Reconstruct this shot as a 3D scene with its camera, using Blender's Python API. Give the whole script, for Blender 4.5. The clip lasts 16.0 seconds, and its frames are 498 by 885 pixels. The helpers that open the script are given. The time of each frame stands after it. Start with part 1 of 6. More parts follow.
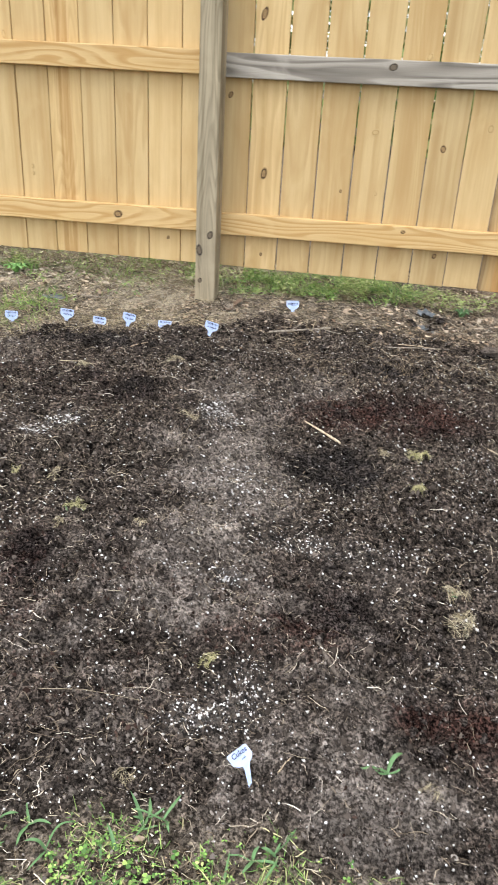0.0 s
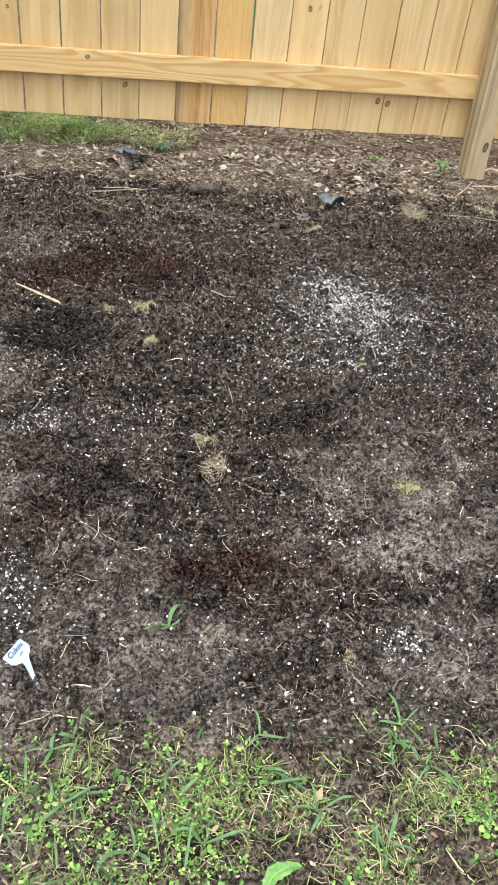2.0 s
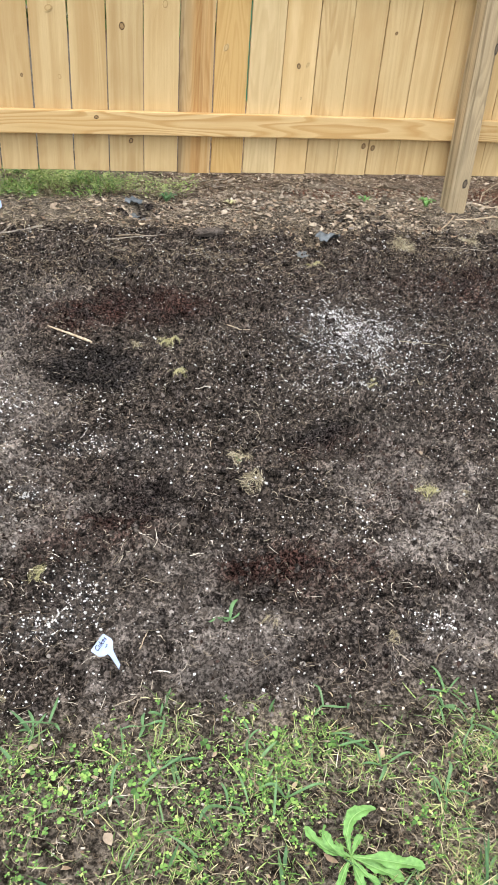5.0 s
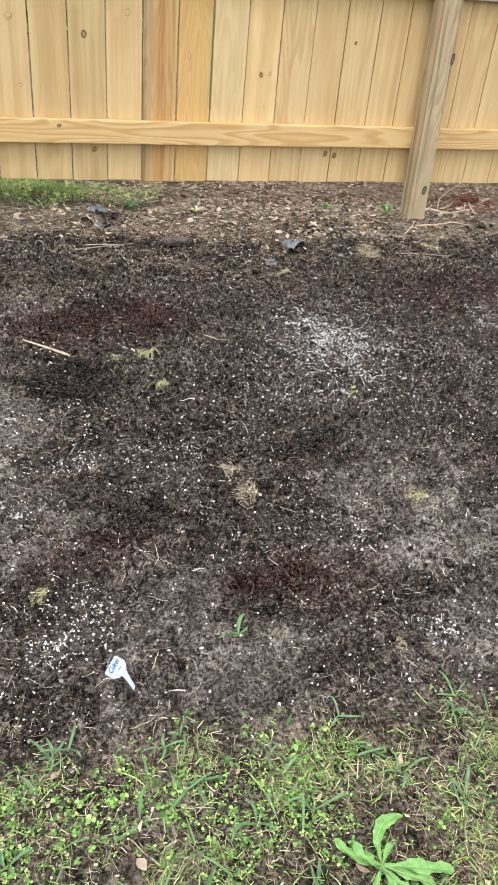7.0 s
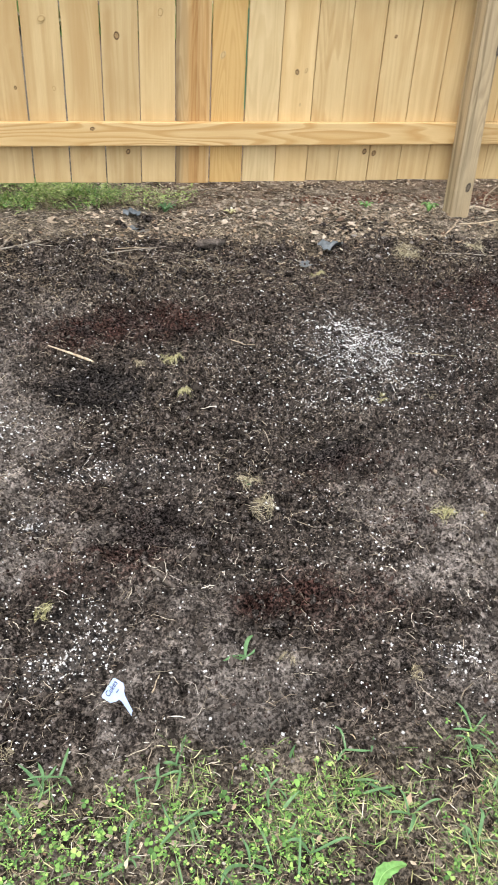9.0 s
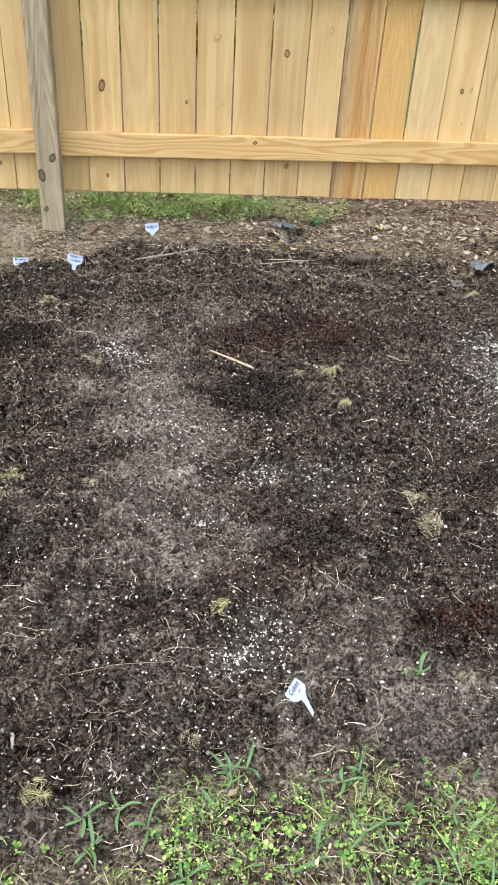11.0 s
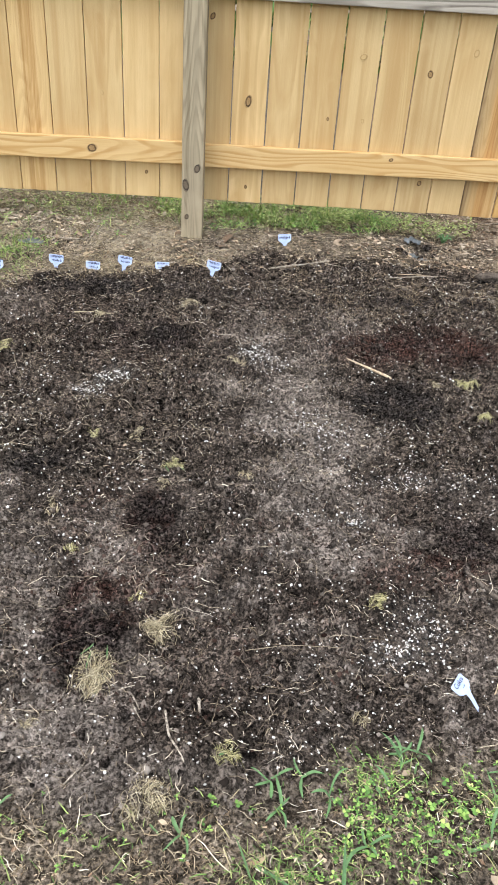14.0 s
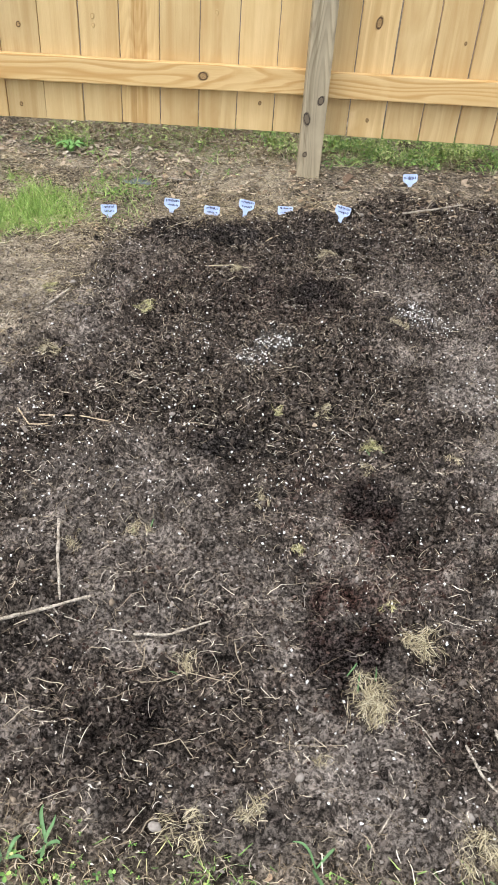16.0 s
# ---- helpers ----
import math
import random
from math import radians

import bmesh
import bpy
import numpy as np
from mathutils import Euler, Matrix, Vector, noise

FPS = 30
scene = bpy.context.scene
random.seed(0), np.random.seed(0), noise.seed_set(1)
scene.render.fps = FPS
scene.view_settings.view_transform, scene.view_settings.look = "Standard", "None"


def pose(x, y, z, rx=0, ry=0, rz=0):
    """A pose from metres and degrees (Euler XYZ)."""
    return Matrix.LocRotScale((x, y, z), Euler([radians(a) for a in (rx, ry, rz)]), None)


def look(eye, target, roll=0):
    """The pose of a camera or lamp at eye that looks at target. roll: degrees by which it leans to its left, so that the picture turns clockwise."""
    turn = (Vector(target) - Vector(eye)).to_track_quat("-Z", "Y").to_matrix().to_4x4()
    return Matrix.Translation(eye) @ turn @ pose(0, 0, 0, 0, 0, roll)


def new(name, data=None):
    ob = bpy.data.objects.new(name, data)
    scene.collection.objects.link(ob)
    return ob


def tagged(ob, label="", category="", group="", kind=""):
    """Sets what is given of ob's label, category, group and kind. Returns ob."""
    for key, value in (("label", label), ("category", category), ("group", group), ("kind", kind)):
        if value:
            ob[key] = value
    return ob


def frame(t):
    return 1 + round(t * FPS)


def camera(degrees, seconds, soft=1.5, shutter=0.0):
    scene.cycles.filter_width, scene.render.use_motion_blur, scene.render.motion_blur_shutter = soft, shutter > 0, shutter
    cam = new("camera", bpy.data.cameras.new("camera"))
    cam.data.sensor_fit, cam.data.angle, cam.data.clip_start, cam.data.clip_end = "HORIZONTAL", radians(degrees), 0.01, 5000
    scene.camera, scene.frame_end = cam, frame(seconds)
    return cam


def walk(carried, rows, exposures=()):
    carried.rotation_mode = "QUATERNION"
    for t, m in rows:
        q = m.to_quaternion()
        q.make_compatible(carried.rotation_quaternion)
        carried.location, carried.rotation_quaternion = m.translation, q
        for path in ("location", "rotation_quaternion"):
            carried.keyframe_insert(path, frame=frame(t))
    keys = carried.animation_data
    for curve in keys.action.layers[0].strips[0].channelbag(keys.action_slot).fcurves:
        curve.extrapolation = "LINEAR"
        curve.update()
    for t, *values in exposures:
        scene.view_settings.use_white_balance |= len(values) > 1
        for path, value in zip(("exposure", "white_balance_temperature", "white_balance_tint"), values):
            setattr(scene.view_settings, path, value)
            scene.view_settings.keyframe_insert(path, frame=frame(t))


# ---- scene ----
cam = camera(37.3, 16.0, 1.0, 0.12)
PATH = [
    (0, (0.843, -3.237, 0.859), (0.502, -1.47, -0.014), 3.3),
    (0.5, (0.814, -3.247, 0.844), (0.824, -1.494, -0.12), 3.5),
    (1, (0.817, -3.235, 0.844), (1.038, -1.516, -0.153), 3.4),
    (1.5, (0.838, -3.174, 0.838), (1.124, -1.505, -0.227), 3.6),
    (2, (0.822, -3.161, 0.832), (1.227, -1.582, -0.327), 7.1),
    (2.5, (0.718, -3.175, 0.866), (1.112, -1.588, -0.285), 7.4),
    (3, (0.625, -3.201, 0.858), (0.932, -1.551, -0.231), 8.8),
    (3.5, (0.601, -3.246, 0.87), (0.652, -1.552, -0.192), 8.6),
    (4, (0.671, -3.301, 0.857), (0.679, -1.611, -0.213), 7.3),
    (4.5, (0.697, -3.321, 0.858), (0.965, -1.66, -0.222), 5.9),
    (4.7, (0.691, -3.313, 0.865), (1.066, -1.671, -0.214), 4.7),
    (6.8, (0.56, -3.273, 0.892), (1.164, -1.683, -0.161), 6.1),
    (7, (0.572, -3.265, 0.893), (1.157, -1.672, -0.165), 5.7),
    (7.5, (0.604, -3.252, 0.883), (1.179, -1.683, -0.215), 5.6),
    (8, (0.635, -3.258, 0.883), (1.231, -1.714, -0.238), 4.6),
    (8.5, (0.654, -3.242, 0.885), (1.256, -1.687, -0.219), 3.9),
    (9, (0.67, -3.221, 0.889), (1.118, -1.592, -0.181), 3.6),
    (9.5, (0.672, -3.216, 0.893), (0.952, -1.53, -0.147), 3.4),
    (9.7, (0.663, -3.211, 0.894), (0.914, -1.52, -0.144), 3.5),
    (11.8, (0.419, -3.225, 0.872), (0.569, -1.533, -0.184), 3.0),
    (12, (0.425, -3.233, 0.876), (0.504, -1.535, -0.177), 2.5),
    (12.5, (0.459, -3.244, 0.868), (0.371, -1.547, -0.186), 2.4),
    (13, (0.477, -3.264, 0.861), (0.37, -1.575, -0.205), 3.2),
    (13.5, (0.401, -3.276, 0.869), (0.366, -1.591, -0.209), 3.6),
    (14, (0.272, -3.294, 0.893), (0.294, -1.583, -0.142), 4.0),
    (14.5, (0.175, -3.29, 0.882), (0.193, -1.572, -0.141), 5.0),
    (15, (0.05, -3.163, 0.865), (-0.005, -1.516, -0.268), 4.4),
    (15.5, (-0.092, -3.104, 0.862), (-0.135, -1.501, -0.333), 4.8),
    (16, (-0.217, -3.102, 0.889), (-0.18, -1.502, -0.31), 4.4),
]
walk(cam, [(t, look(eye, target, roll)) for t, eye, target, roll in PATH])

# ---- world, sun, exposure ----
scene.view_settings.exposure = 1.26
world = bpy.data.worlds.new("world")
scene.world = world
world.use_nodes = True
wn, wl = world.node_tree.nodes, world.node_tree.links
sky = wn.new("ShaderNodeTexSky")
sky.sky_type = "NISHITA"
sky.sun_disc = False
sky.sun_elevation = radians(65)
sky.sun_rotation = radians(215)
sky.air_density, sky.dust_density, sky.ozone_density = 1.0, 1.5, 1.0
grey = wn.new("ShaderNodeHueSaturation")          # a thin overcast takes most of the blue out
grey.inputs["Saturation"].default_value = 0.3
wl.new(sky.outputs[0], grey.inputs["Color"])
wl.new(grey.outputs[0], wn["Background"].inputs["Color"])
wn["Background"].inputs["Strength"].default_value = 0.172

sun = new("sun", bpy.data.lights.new("sun", "SUN"))
sun.data.energy, sun.data.angle, sun.data.color = 1.3, radians(56), (1.0, 0.97, 0.93)
sun.matrix_world = look((-1.3, -0.5, 5.3), (0, 0, 0))


# ---- materials ----
class Mat:
    """A small builder of node materials."""

    def __init__(self, name, rough=0.9):
        self.m = bpy.data.materials.new(name)
        self.m.use_nodes = True
        self.n, self.l = self.m.node_tree.nodes, self.m.node_tree.links
        self.bsdf = self.n["Principled BSDF"]
        self.bsdf.inputs["Roughness"].default_value = rough
        self.bsdf.inputs["Specular IOR Level"].default_value = 0.25

    def put(self, sock, v):
        if isinstance(v, bpy.types.NodeSocket):
            self.l.new(v, sock)
        else:
            sock.default_value = (*v, 1.0) if isinstance(v, tuple) and len(v) == 3 and sock.type == "RGBA" else v

    def coord(self, kind="Object"):
        return self.n.new("ShaderNodeTexCoord").outputs[kind]

    def vmath(self, op, a, b):
        k = self.n.new("ShaderNodeVectorMath")
        k.operation = op
        self.put(k.inputs[0], a), self.put(k.inputs[1], b)
        return k.outputs[0]

    def math(self, op, a, b=0.0, clamp=False):
        k = self.n.new("ShaderNodeMath")
        k.operation, k.use_clamp = op, clamp
        self.put(k.inputs[0], a), self.put(k.inputs[1], b)
        return k.outputs[0]

    def noise(self, vec, scale, detail=4.0, rough=0.6, distort=0.0):
        k = self.n.new("ShaderNodeTexNoise")
        self.put(k.inputs["Vector"], vec)
        for key, v in (("Scale", scale), ("Detail", detail), ("Roughness", rough), ("Distortion", distort)):
            k.inputs[key].default_value = v
        return k.outputs["Fac"]

    def ramp(self, fac, stops):
        k = self.n.new("ShaderNodeValToRGB")
        self.put(k.inputs[0], fac)
        e = k.color_ramp.elements
        while len(e) < len(stops):
            e.new(0.5)
        for el, (p, c) in zip(e, stops):
            el.position = p
            el.color = (*c, 1) if isinstance(c, tuple) else (c, c, c, 1)
        return k.outputs[0]

    def mix(self, fac, a, b, kind="MIX"):
        k = self.n.new("ShaderNodeMix")
        k.data_type, k.blend_type = "RGBA", kind
        self.put(k.inputs[0], fac), self.put(k.inputs[6], a), self.put(k.inputs[7], b)
        return k.outputs[2]

    def random(self):
        return self.n.new("ShaderNodeObjectInfo").outputs["Random"]

    def island(self):
        return self.n.new("ShaderNodeNewGeometry").outputs["Random Per Island"]

    def attr(self, name):
        k = self.n.new("ShaderNodeAttribute")
        k.attribute_name = name
        s = self.n.new("ShaderNodeSeparateColor")
        self.l.new(k.outputs["Color"], s.inputs[0])
        return s.outputs

    def done(self, color, height=None, strength=0.3, distance=0.002):
        self.put(self.bsdf.inputs["Base Color"], color)
        if height is not None:
            b = self.n.new("ShaderNodeBump")
            b.inputs["Strength"].default_value, b.inputs["Distance"].default_value = strength, distance
            self.put(b.inputs["Height"], height)
            self.l.new(b.outputs[0], self.bsdf.inputs["Normal"])
        return self.m


def wood(name, along, light, dark, stain, ring=0.55, stain_amount=0.5, spread=0.25, rough=0.75, rings=1.0, streak=None, bands=0.0, uneven=False, across=None):
    """Sawn pine. along: the axis of the grain, 0 or 2. bands: soft wide streaks along the grain; across: stops of a stain from one edge to the other."""
    w = Mat(name, rough)
    rnd = w.random()
    shift = w.vmath("SCALE", (1.0, 1.0, 1.0), (0, 0, 0))
    k = shift.node
    w.put(k.inputs["Scale"], w.math("MULTIPLY", rnd, 37.0))
    p = w.vmath("ADD", w.coord(), shift)
    flat = (1.0, 9.0, 9.0) if along == 0 else (9.0, 9.0, 1.0)
    q = w.vmath("MULTIPLY", p, flat)
    slow = w.noise(q, 0.75, 2.0, 0.5)                       # the wandering of the year rings
    rings_v = w.math("FRACT", w.math("MULTIPLY", slow, 24.0 * rings))
    late = w.ramp(rings_v, [(0.0, 0.0), (0.40, 0.2), (0.72, 1.0), (0.9, 0.75), (1.0, 0.0)])
    fibre = w.noise(w.vmath("MULTIPLY", p, tuple(a * a * 1.6 for a in flat)), 5.0, 5.0, 0.7)
    patch = w.noise(w.vmath("MULTIPLY", p, (2.0, 2.0, 0.7) if along == 2 else (0.7, 2.0, 2.0)), 2.6, 3.0, 0.6)
    amount = w.math("MULTIPLY", late, ring)
    if uneven:                                              # flat-sawn boards show their rings, others hardly
        amount = w.math("MULTIPLY", amount, w.ramp(w.math("FRACT", w.math("MULTIPLY", rnd, 7.3)), [(0.45, 0.25), (0.85, 1.5)]))
    c = w.mix(amount, light, dark)
    c = w.mix(w.math("MULTIPLY", w.ramp(fibre, [(0.38, 0.0), (0.70, 1.0)]), 0.36), c, dark)
    c = w.mix(w.math("MULTIPLY", w.ramp(patch, [(0.45, 0.0), (0.72, 1.0)]), stain_amount), c, stain)
    if bands:
        k = w.noise(w.vmath("MULTIPLY", p, (26.0, 1.0, 0.45) if along == 2 else (0.45, 1.0, 26.0)), 1.0, 3.0, 0.55)
        c = w.mix(w.math("MULTIPLY", w.ramp(k, [(0.46, 0.0), (0.66, 1.0)]), bands), c, stain)
        pale = w.noise(w.vmath("MULTIPLY", p, (5.0, 1.0, 2.0) if along == 2 else (2.0, 1.0, 5.0)), 1.7, 4.0, 0.6, 0.6)
        c = w.mix(w.math("MULTIPLY", w.ramp(pale, [(0.52, 0.0), (0.68, 1.0)]), 0.45), c, light)
    if across:
        x = w.n.new("ShaderNodeSeparateXYZ")
        w.l.new(w.coord(), x.inputs[0])
        wob = w.math("MULTIPLY", w.math("SUBTRACT", w.noise(w.vmath("MULTIPLY", w.coord(), (55.0, 1.0, 1.6)), 1.0, 4.0, 0.65), 0.5), 0.55)
        place = w.math("ADD", w.math("ADD", w.math("MULTIPLY", x.outputs[0], 7.0), 0.5), wob)
        c = w.mix(1.0, c, w.ramp(place, across), "MULTIPLY")
    if streak:
        k = w.noise(w.vmath("MULTIPLY", w.coord(), (30.0, 30.0, 0.55)), 1.0, 4.0, 0.6)
        c = w.mix(w.ramp(k, [(0.46, 0.0), (0.58, 1.0)]), c, w.mix(1.0, c, streak, "MULTIPLY"))
    tone = w.ramp(rnd, [(0.0, 1.0 - spread), (0.3, 1.0), (0.6, 1.0 - spread * 0.45), (1.0, 1.0 + spread * 0.3)])
    c = w.mix(1.0, c, tone, "MULTIPLY")
    h = w.math("ADD", w.math("MULTIPLY", fibre, 1.0), w.math("MULTIPLY", late, 0.25))
    return w.done(c, h, 0.4, 0.002)


PINE = wood("new_pine_boards", 2, (0.680, 0.504, 0.258), (0.459, 0.287, 0.114), (0.485, 0.312, 0.129), ring=0.34, stain_amount=0.7, spread=0.24, rings=0.55, bands=0.65, uneven=True)
PINE_STREAKED = wood("brown_streaked_pine_board", 2, (0.661, 0.481, 0.239), (0.435, 0.268, 0.104), (0.491, 0.319, 0.135), ring=0.4, stain_amount=0.4, spread=0.0, bands=0.5,
                     across=[(0.0, (0.95, 0.92, 0.88)), (0.2, (1.0, 1.0, 1.0)), (0.36, (0.66, 0.55, 0.42)), (0.46, (0.95, 0.92, 0.88)), (0.6, (0.74, 0.63, 0.5)), (0.75, (1.0, 1.0, 1.0))])
PINE_STAINED = wood("stained_pine_board", 2, (0.58, 0.405, 0.195), (0.38, 0.235, 0.10), (0.45, 0.29, 0.125), ring=0.5, stain_amount=0.6, spread=0.0,
                    across=[(0.03, (0.52, 0.52, 0.55)), (0.14, (0.82, 0.85, 0.9)), (0.34, (0.95, 0.92, 0.88)), (0.48, (0.90, 0.77, 0.62)), (0.58, (0.72, 0.57, 0.43)), (0.72, (1.04, 0.99, 0.92)), (0.82, (0.86, 0.72, 0.57)), (0.97, (1.08, 1.08, 1.08))])
PINE_ORANGE = wood("orange_pine_board", 2, (0.609, 0.400, 0.160), (0.435, 0.247, 0.076), (0.522, 0.315, 0.112), ring=0.45, stain_amount=0.5, spread=0.0, bands=0.5)
PINE_PALE = wood("pale_pine_board", 2, (0.669, 0.511, 0.276), (0.487, 0.332, 0.152), (0.504, 0.357, 0.172), ring=0.4, stain_amount=0.5, spread=0.0, bands=0.5)
RAIL_PINE = wood("new_pine_rail", 0, (0.661, 0.477, 0.236), (0.426, 0.230, 0.068), (0.556, 0.357, 0.140), ring=0.75, stain_amount=0.35, spread=0.05, rings=0.8, bands=0.3)
RAIL_GREY = wood("weathered_grey_rail", 0, (0.49, 0.445, 0.38), (0.12, 0.104, 0.085), (0.32, 0.285, 0.235), ring=0.9, stain_amount=0.4, spread=0.0, rings=0.45, bands=0.5)
POST_WOOD = wood("weathered_post", 2, (0.46, 0.388, 0.265), (0.17, 0.134, 0.085), (0.29, 0.243, 0.165), ring=0.55, stain_amount=0.6, spread=0.06, bands=0.7, streak=(0.66, 0.65, 0.62))
POST_WARM = wood("half_weathered_post", 2, (0.52, 0.40, 0.24), (0.20, 0.14, 0.08), (0.32, 0.255, 0.155), ring=0.4, stain_amount=0.6, spread=0.0, bands=0.7, streak=(0.60, 0.60, 0.58))


def knot_material(name, core, rim, edge):
    k = Mat(name, 0.7)
    p = k.coord()
    r = k.vmath("MULTIPLY", p, (1.0, 0.0, 1.0)).node
    length = k.n.new("ShaderNodeVectorMath")
    length.operation = "LENGTH"
    k.l.new(r.outputs[0], length.inputs[0])
    f = k.math("ADD", length.outputs["Value"], k.math("MULTIPLY", k.math("SUBTRACT", k.noise(p, 2.5, 3), 0.5), 0.55))
    c = k.ramp(f, [(0.0, core), (0.22, edge), (0.34, core), (0.46, edge), (0.58, core), (0.74, rim), (0.90, edge)])
    return k.done(c, f, 0.4, 0.002)


KNOT = knot_material("knot", (0.50, 0.345, 0.155), (0.36, 0.232, 0.098), (0.56, 0.405, 0.195))
KNOT_DARK = knot_material("dark_knot", (0.17, 0.096, 0.044), (0.045, 0.026, 0.014), (0.42, 0.28, 0.125))
KNOT_POST = knot_material("post_knot", (0.12, 0.092, 0.064), (0.018, 0.013, 0.010), (0.16, 0.128, 0.088))


def soil_material():
    s = Mat("garden_soil", 0.95)
    s.bsdf.inputs["Specular IOR Level"].default_value = 0.02
    p = s.coord()
    fine, mid, big = s.noise(p, 150, 6, 0.72), s.noise(p, 62, 6, 0.7), s.noise(p, 5.5, 4, 0.6)
    tiny = s.noise(p, 620, 3, 0.7)
    # the near-black end paints the shade of crevices between crumbs into the soil colour
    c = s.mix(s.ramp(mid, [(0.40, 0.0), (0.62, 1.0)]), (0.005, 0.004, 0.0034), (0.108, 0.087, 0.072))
    red, green, blue = s.attr("soil")[:3]
    c = s.mix(s.math("MULTIPLY", green, s.ramp(big, [(0.3, 0.5), (0.6, 1.0)]), True), c, s.mix(s.ramp(mid, [(0.41, 0.0), (0.60, 1.0)]), (0.010, 0.0062, 0.0052), (0.088, 0.054, 0.043)))
    damp, dry, lawn = s.attr("damp")[:3]
    wet = s.mix(green, s.mix(s.ramp(fine, [(0.40, 0.0), (0.62, 1.0)]), (0.005, 0.0044, 0.0044), (0.036, 0.032, 0.031)), s.mix(s.ramp(fine, [(0.40, 0.0), (0.62, 1.0)]), (0.009, 0.0045, 0.004), (0.060, 0.030, 0.024)))
    c = s.mix(s.math("MULTIPLY", damp, s.ramp(mid, [(0.3, 0.45), (0.55, 0.95)]), True), c, wet)
    # deepens those painted crevices at a finer scale and lifts the crumb tops
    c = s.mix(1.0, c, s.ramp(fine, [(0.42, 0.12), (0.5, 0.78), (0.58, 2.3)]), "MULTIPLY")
    earth = s.mix(s.ramp(mid, [(0.38, 0.0), (0.62, 1.0)]), (0.082, 0.067, 0.050), (0.27, 0.228, 0.178))
    earth = s.mix(1.0, earth, s.ramp(fine, [(0.43, 0.4), (0.5, 0.95), (0.575, 1.6)]), "MULTIPLY")
    c = s.mix(blue, c, earth)
    c = s.mix(s.math("MULTIPLY", s.math("MULTIPLY", blue, green), 0.85), c, s.mix(s.ramp(fine, [(0.4, 0.0), (0.62, 1.0)]), (0.15, 0.095, 0.062), (0.42, 0.29, 0.20)))
    dusty = s.mix(s.ramp(fine, [(0.42, 0.0), (0.58, 1.0)]), (0.072, 0.061, 0.053), (0.41, 0.358, 0.317))
    c = s.mix(s.math("MULTIPLY", red, s.ramp(mid, [(0.40, 0.35), (0.52, 1.0)]), True), c, dusty)
    sandy = s.mix(s.ramp(fine, [(0.42, 0.0), (0.58, 1.0)]), (0.18, 0.152, 0.113), (0.46, 0.40, 0.315))
    c = s.mix(s.math("MULTIPLY", dry, s.ramp(mid, [(0.36, 0.35), (0.52, 1.0)]), True), c, sandy)
    turf = s.mix(s.ramp(mid, [(0.40, 0.0), (0.60, 1.0)]), (0.040, 0.052, 0.020), (0.125, 0.135, 0.062))
    turf = s.mix(s.ramp(big, [(0.48, 0.0), (0.62, 1.0)]), turf, earth)
    c = s.mix(lawn, c, turf)
    patch = s.noise(p, 9.0, 6, 0.72)
    c = s.mix(1.0, c, s.ramp(patch, [(0.40, 0.62), (0.5, 1.05), (0.60, 1.7)]), "MULTIPLY")
    c = s.mix(s.math("MULTIPLY", s.ramp(tiny, [(0.62, 0.0), (0.69, 1.0)]), 0.5), c, (0.25, 0.22, 0.195))
    # relief from the same noises, so the painted dark lies in its hollows
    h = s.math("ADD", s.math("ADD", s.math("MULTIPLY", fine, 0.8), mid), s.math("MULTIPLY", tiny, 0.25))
    powder = s.n.new("ShaderNodeAttribute")
    powder.attribute_name = "soil"
    c = s.mix(s.math("MULTIPLY", powder.outputs["Alpha"], s.ramp(s.noise(p, 420, 3, 0.7), [(0.46, 0.0), (0.58, 1.0)]), True), c, (0.55, 0.55, 0.54))
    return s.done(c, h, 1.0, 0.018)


def simple(name, stops, rough=0.85, grain=120.0, relief=0.2, gloss=0.25):
    """Many small pieces in one mesh: each takes its colour from the stops at random."""
    s = Mat(name, rough)
    s.bsdf.inputs["Specular IOR Level"].default_value = gloss
    c = s.ramp(s.island(), stops)
    n = s.noise(s.coord(), grain, 3, 0.6)
    c = s.mix(1.0, c, s.ramp(n, [(0.25, 0.72), (0.75, 1.25)]), "MULTIPLY")
    return s.done(c, n, relief, 0.001)


def clod_material(name="soil_clod_crust", tone=1.0):
    s = Mat(name, 0.95)
    s.bsdf.inputs["Specular IOR Level"].default_value = 0.02
    p = s.coord()
    fine, mid = s.noise(p, 260, 5, 0.7), s.noise(p, 70, 5, 0.65)
    c = s.mix(s.ramp(mid, [(0.41, 0.0), (0.60, 1.0)]), (0.018, 0.015, 0.013), (0.10, 0.084, 0.075))
    c = s.mix(1.0, c, s.ramp(fine, [(0.43, 0.25 * tone), (0.5, 0.95 * tone), (0.575, 2.1 * tone)]), "MULTIPLY")
    c = s.mix(1.0, c, s.ramp(s.island(), [(0.0, 0.75), (0.6, 1.0), (1.0, 1.25)]), "MULTIPLY")
    return s.done(c, s.math("ADD", fine, mid), 1.0, 0.008)


SOIL = soil_material()
CRUST = clod_material()
CLOD = simple("soil_crumbs", [(0.0, (0.015, 0.0122, 0.0103)), (0.5, (0.037, 0.0302, 0.0254)), (0.85, (0.064, 0.0525, 0.044)), (1.0, (0.115, 0.0965, 0.082))], 0.95, 300, 0.8, gloss=0.02)
DUSTY_CLOD = simple("dried_soil_crumbs", [(0.0, (0.08, 0.069, 0.06)), (0.6, (0.155, 0.135, 0.119)), (1.0, (0.26, 0.23, 0.206))], 0.95, 300, 0.8, gloss=0.02)
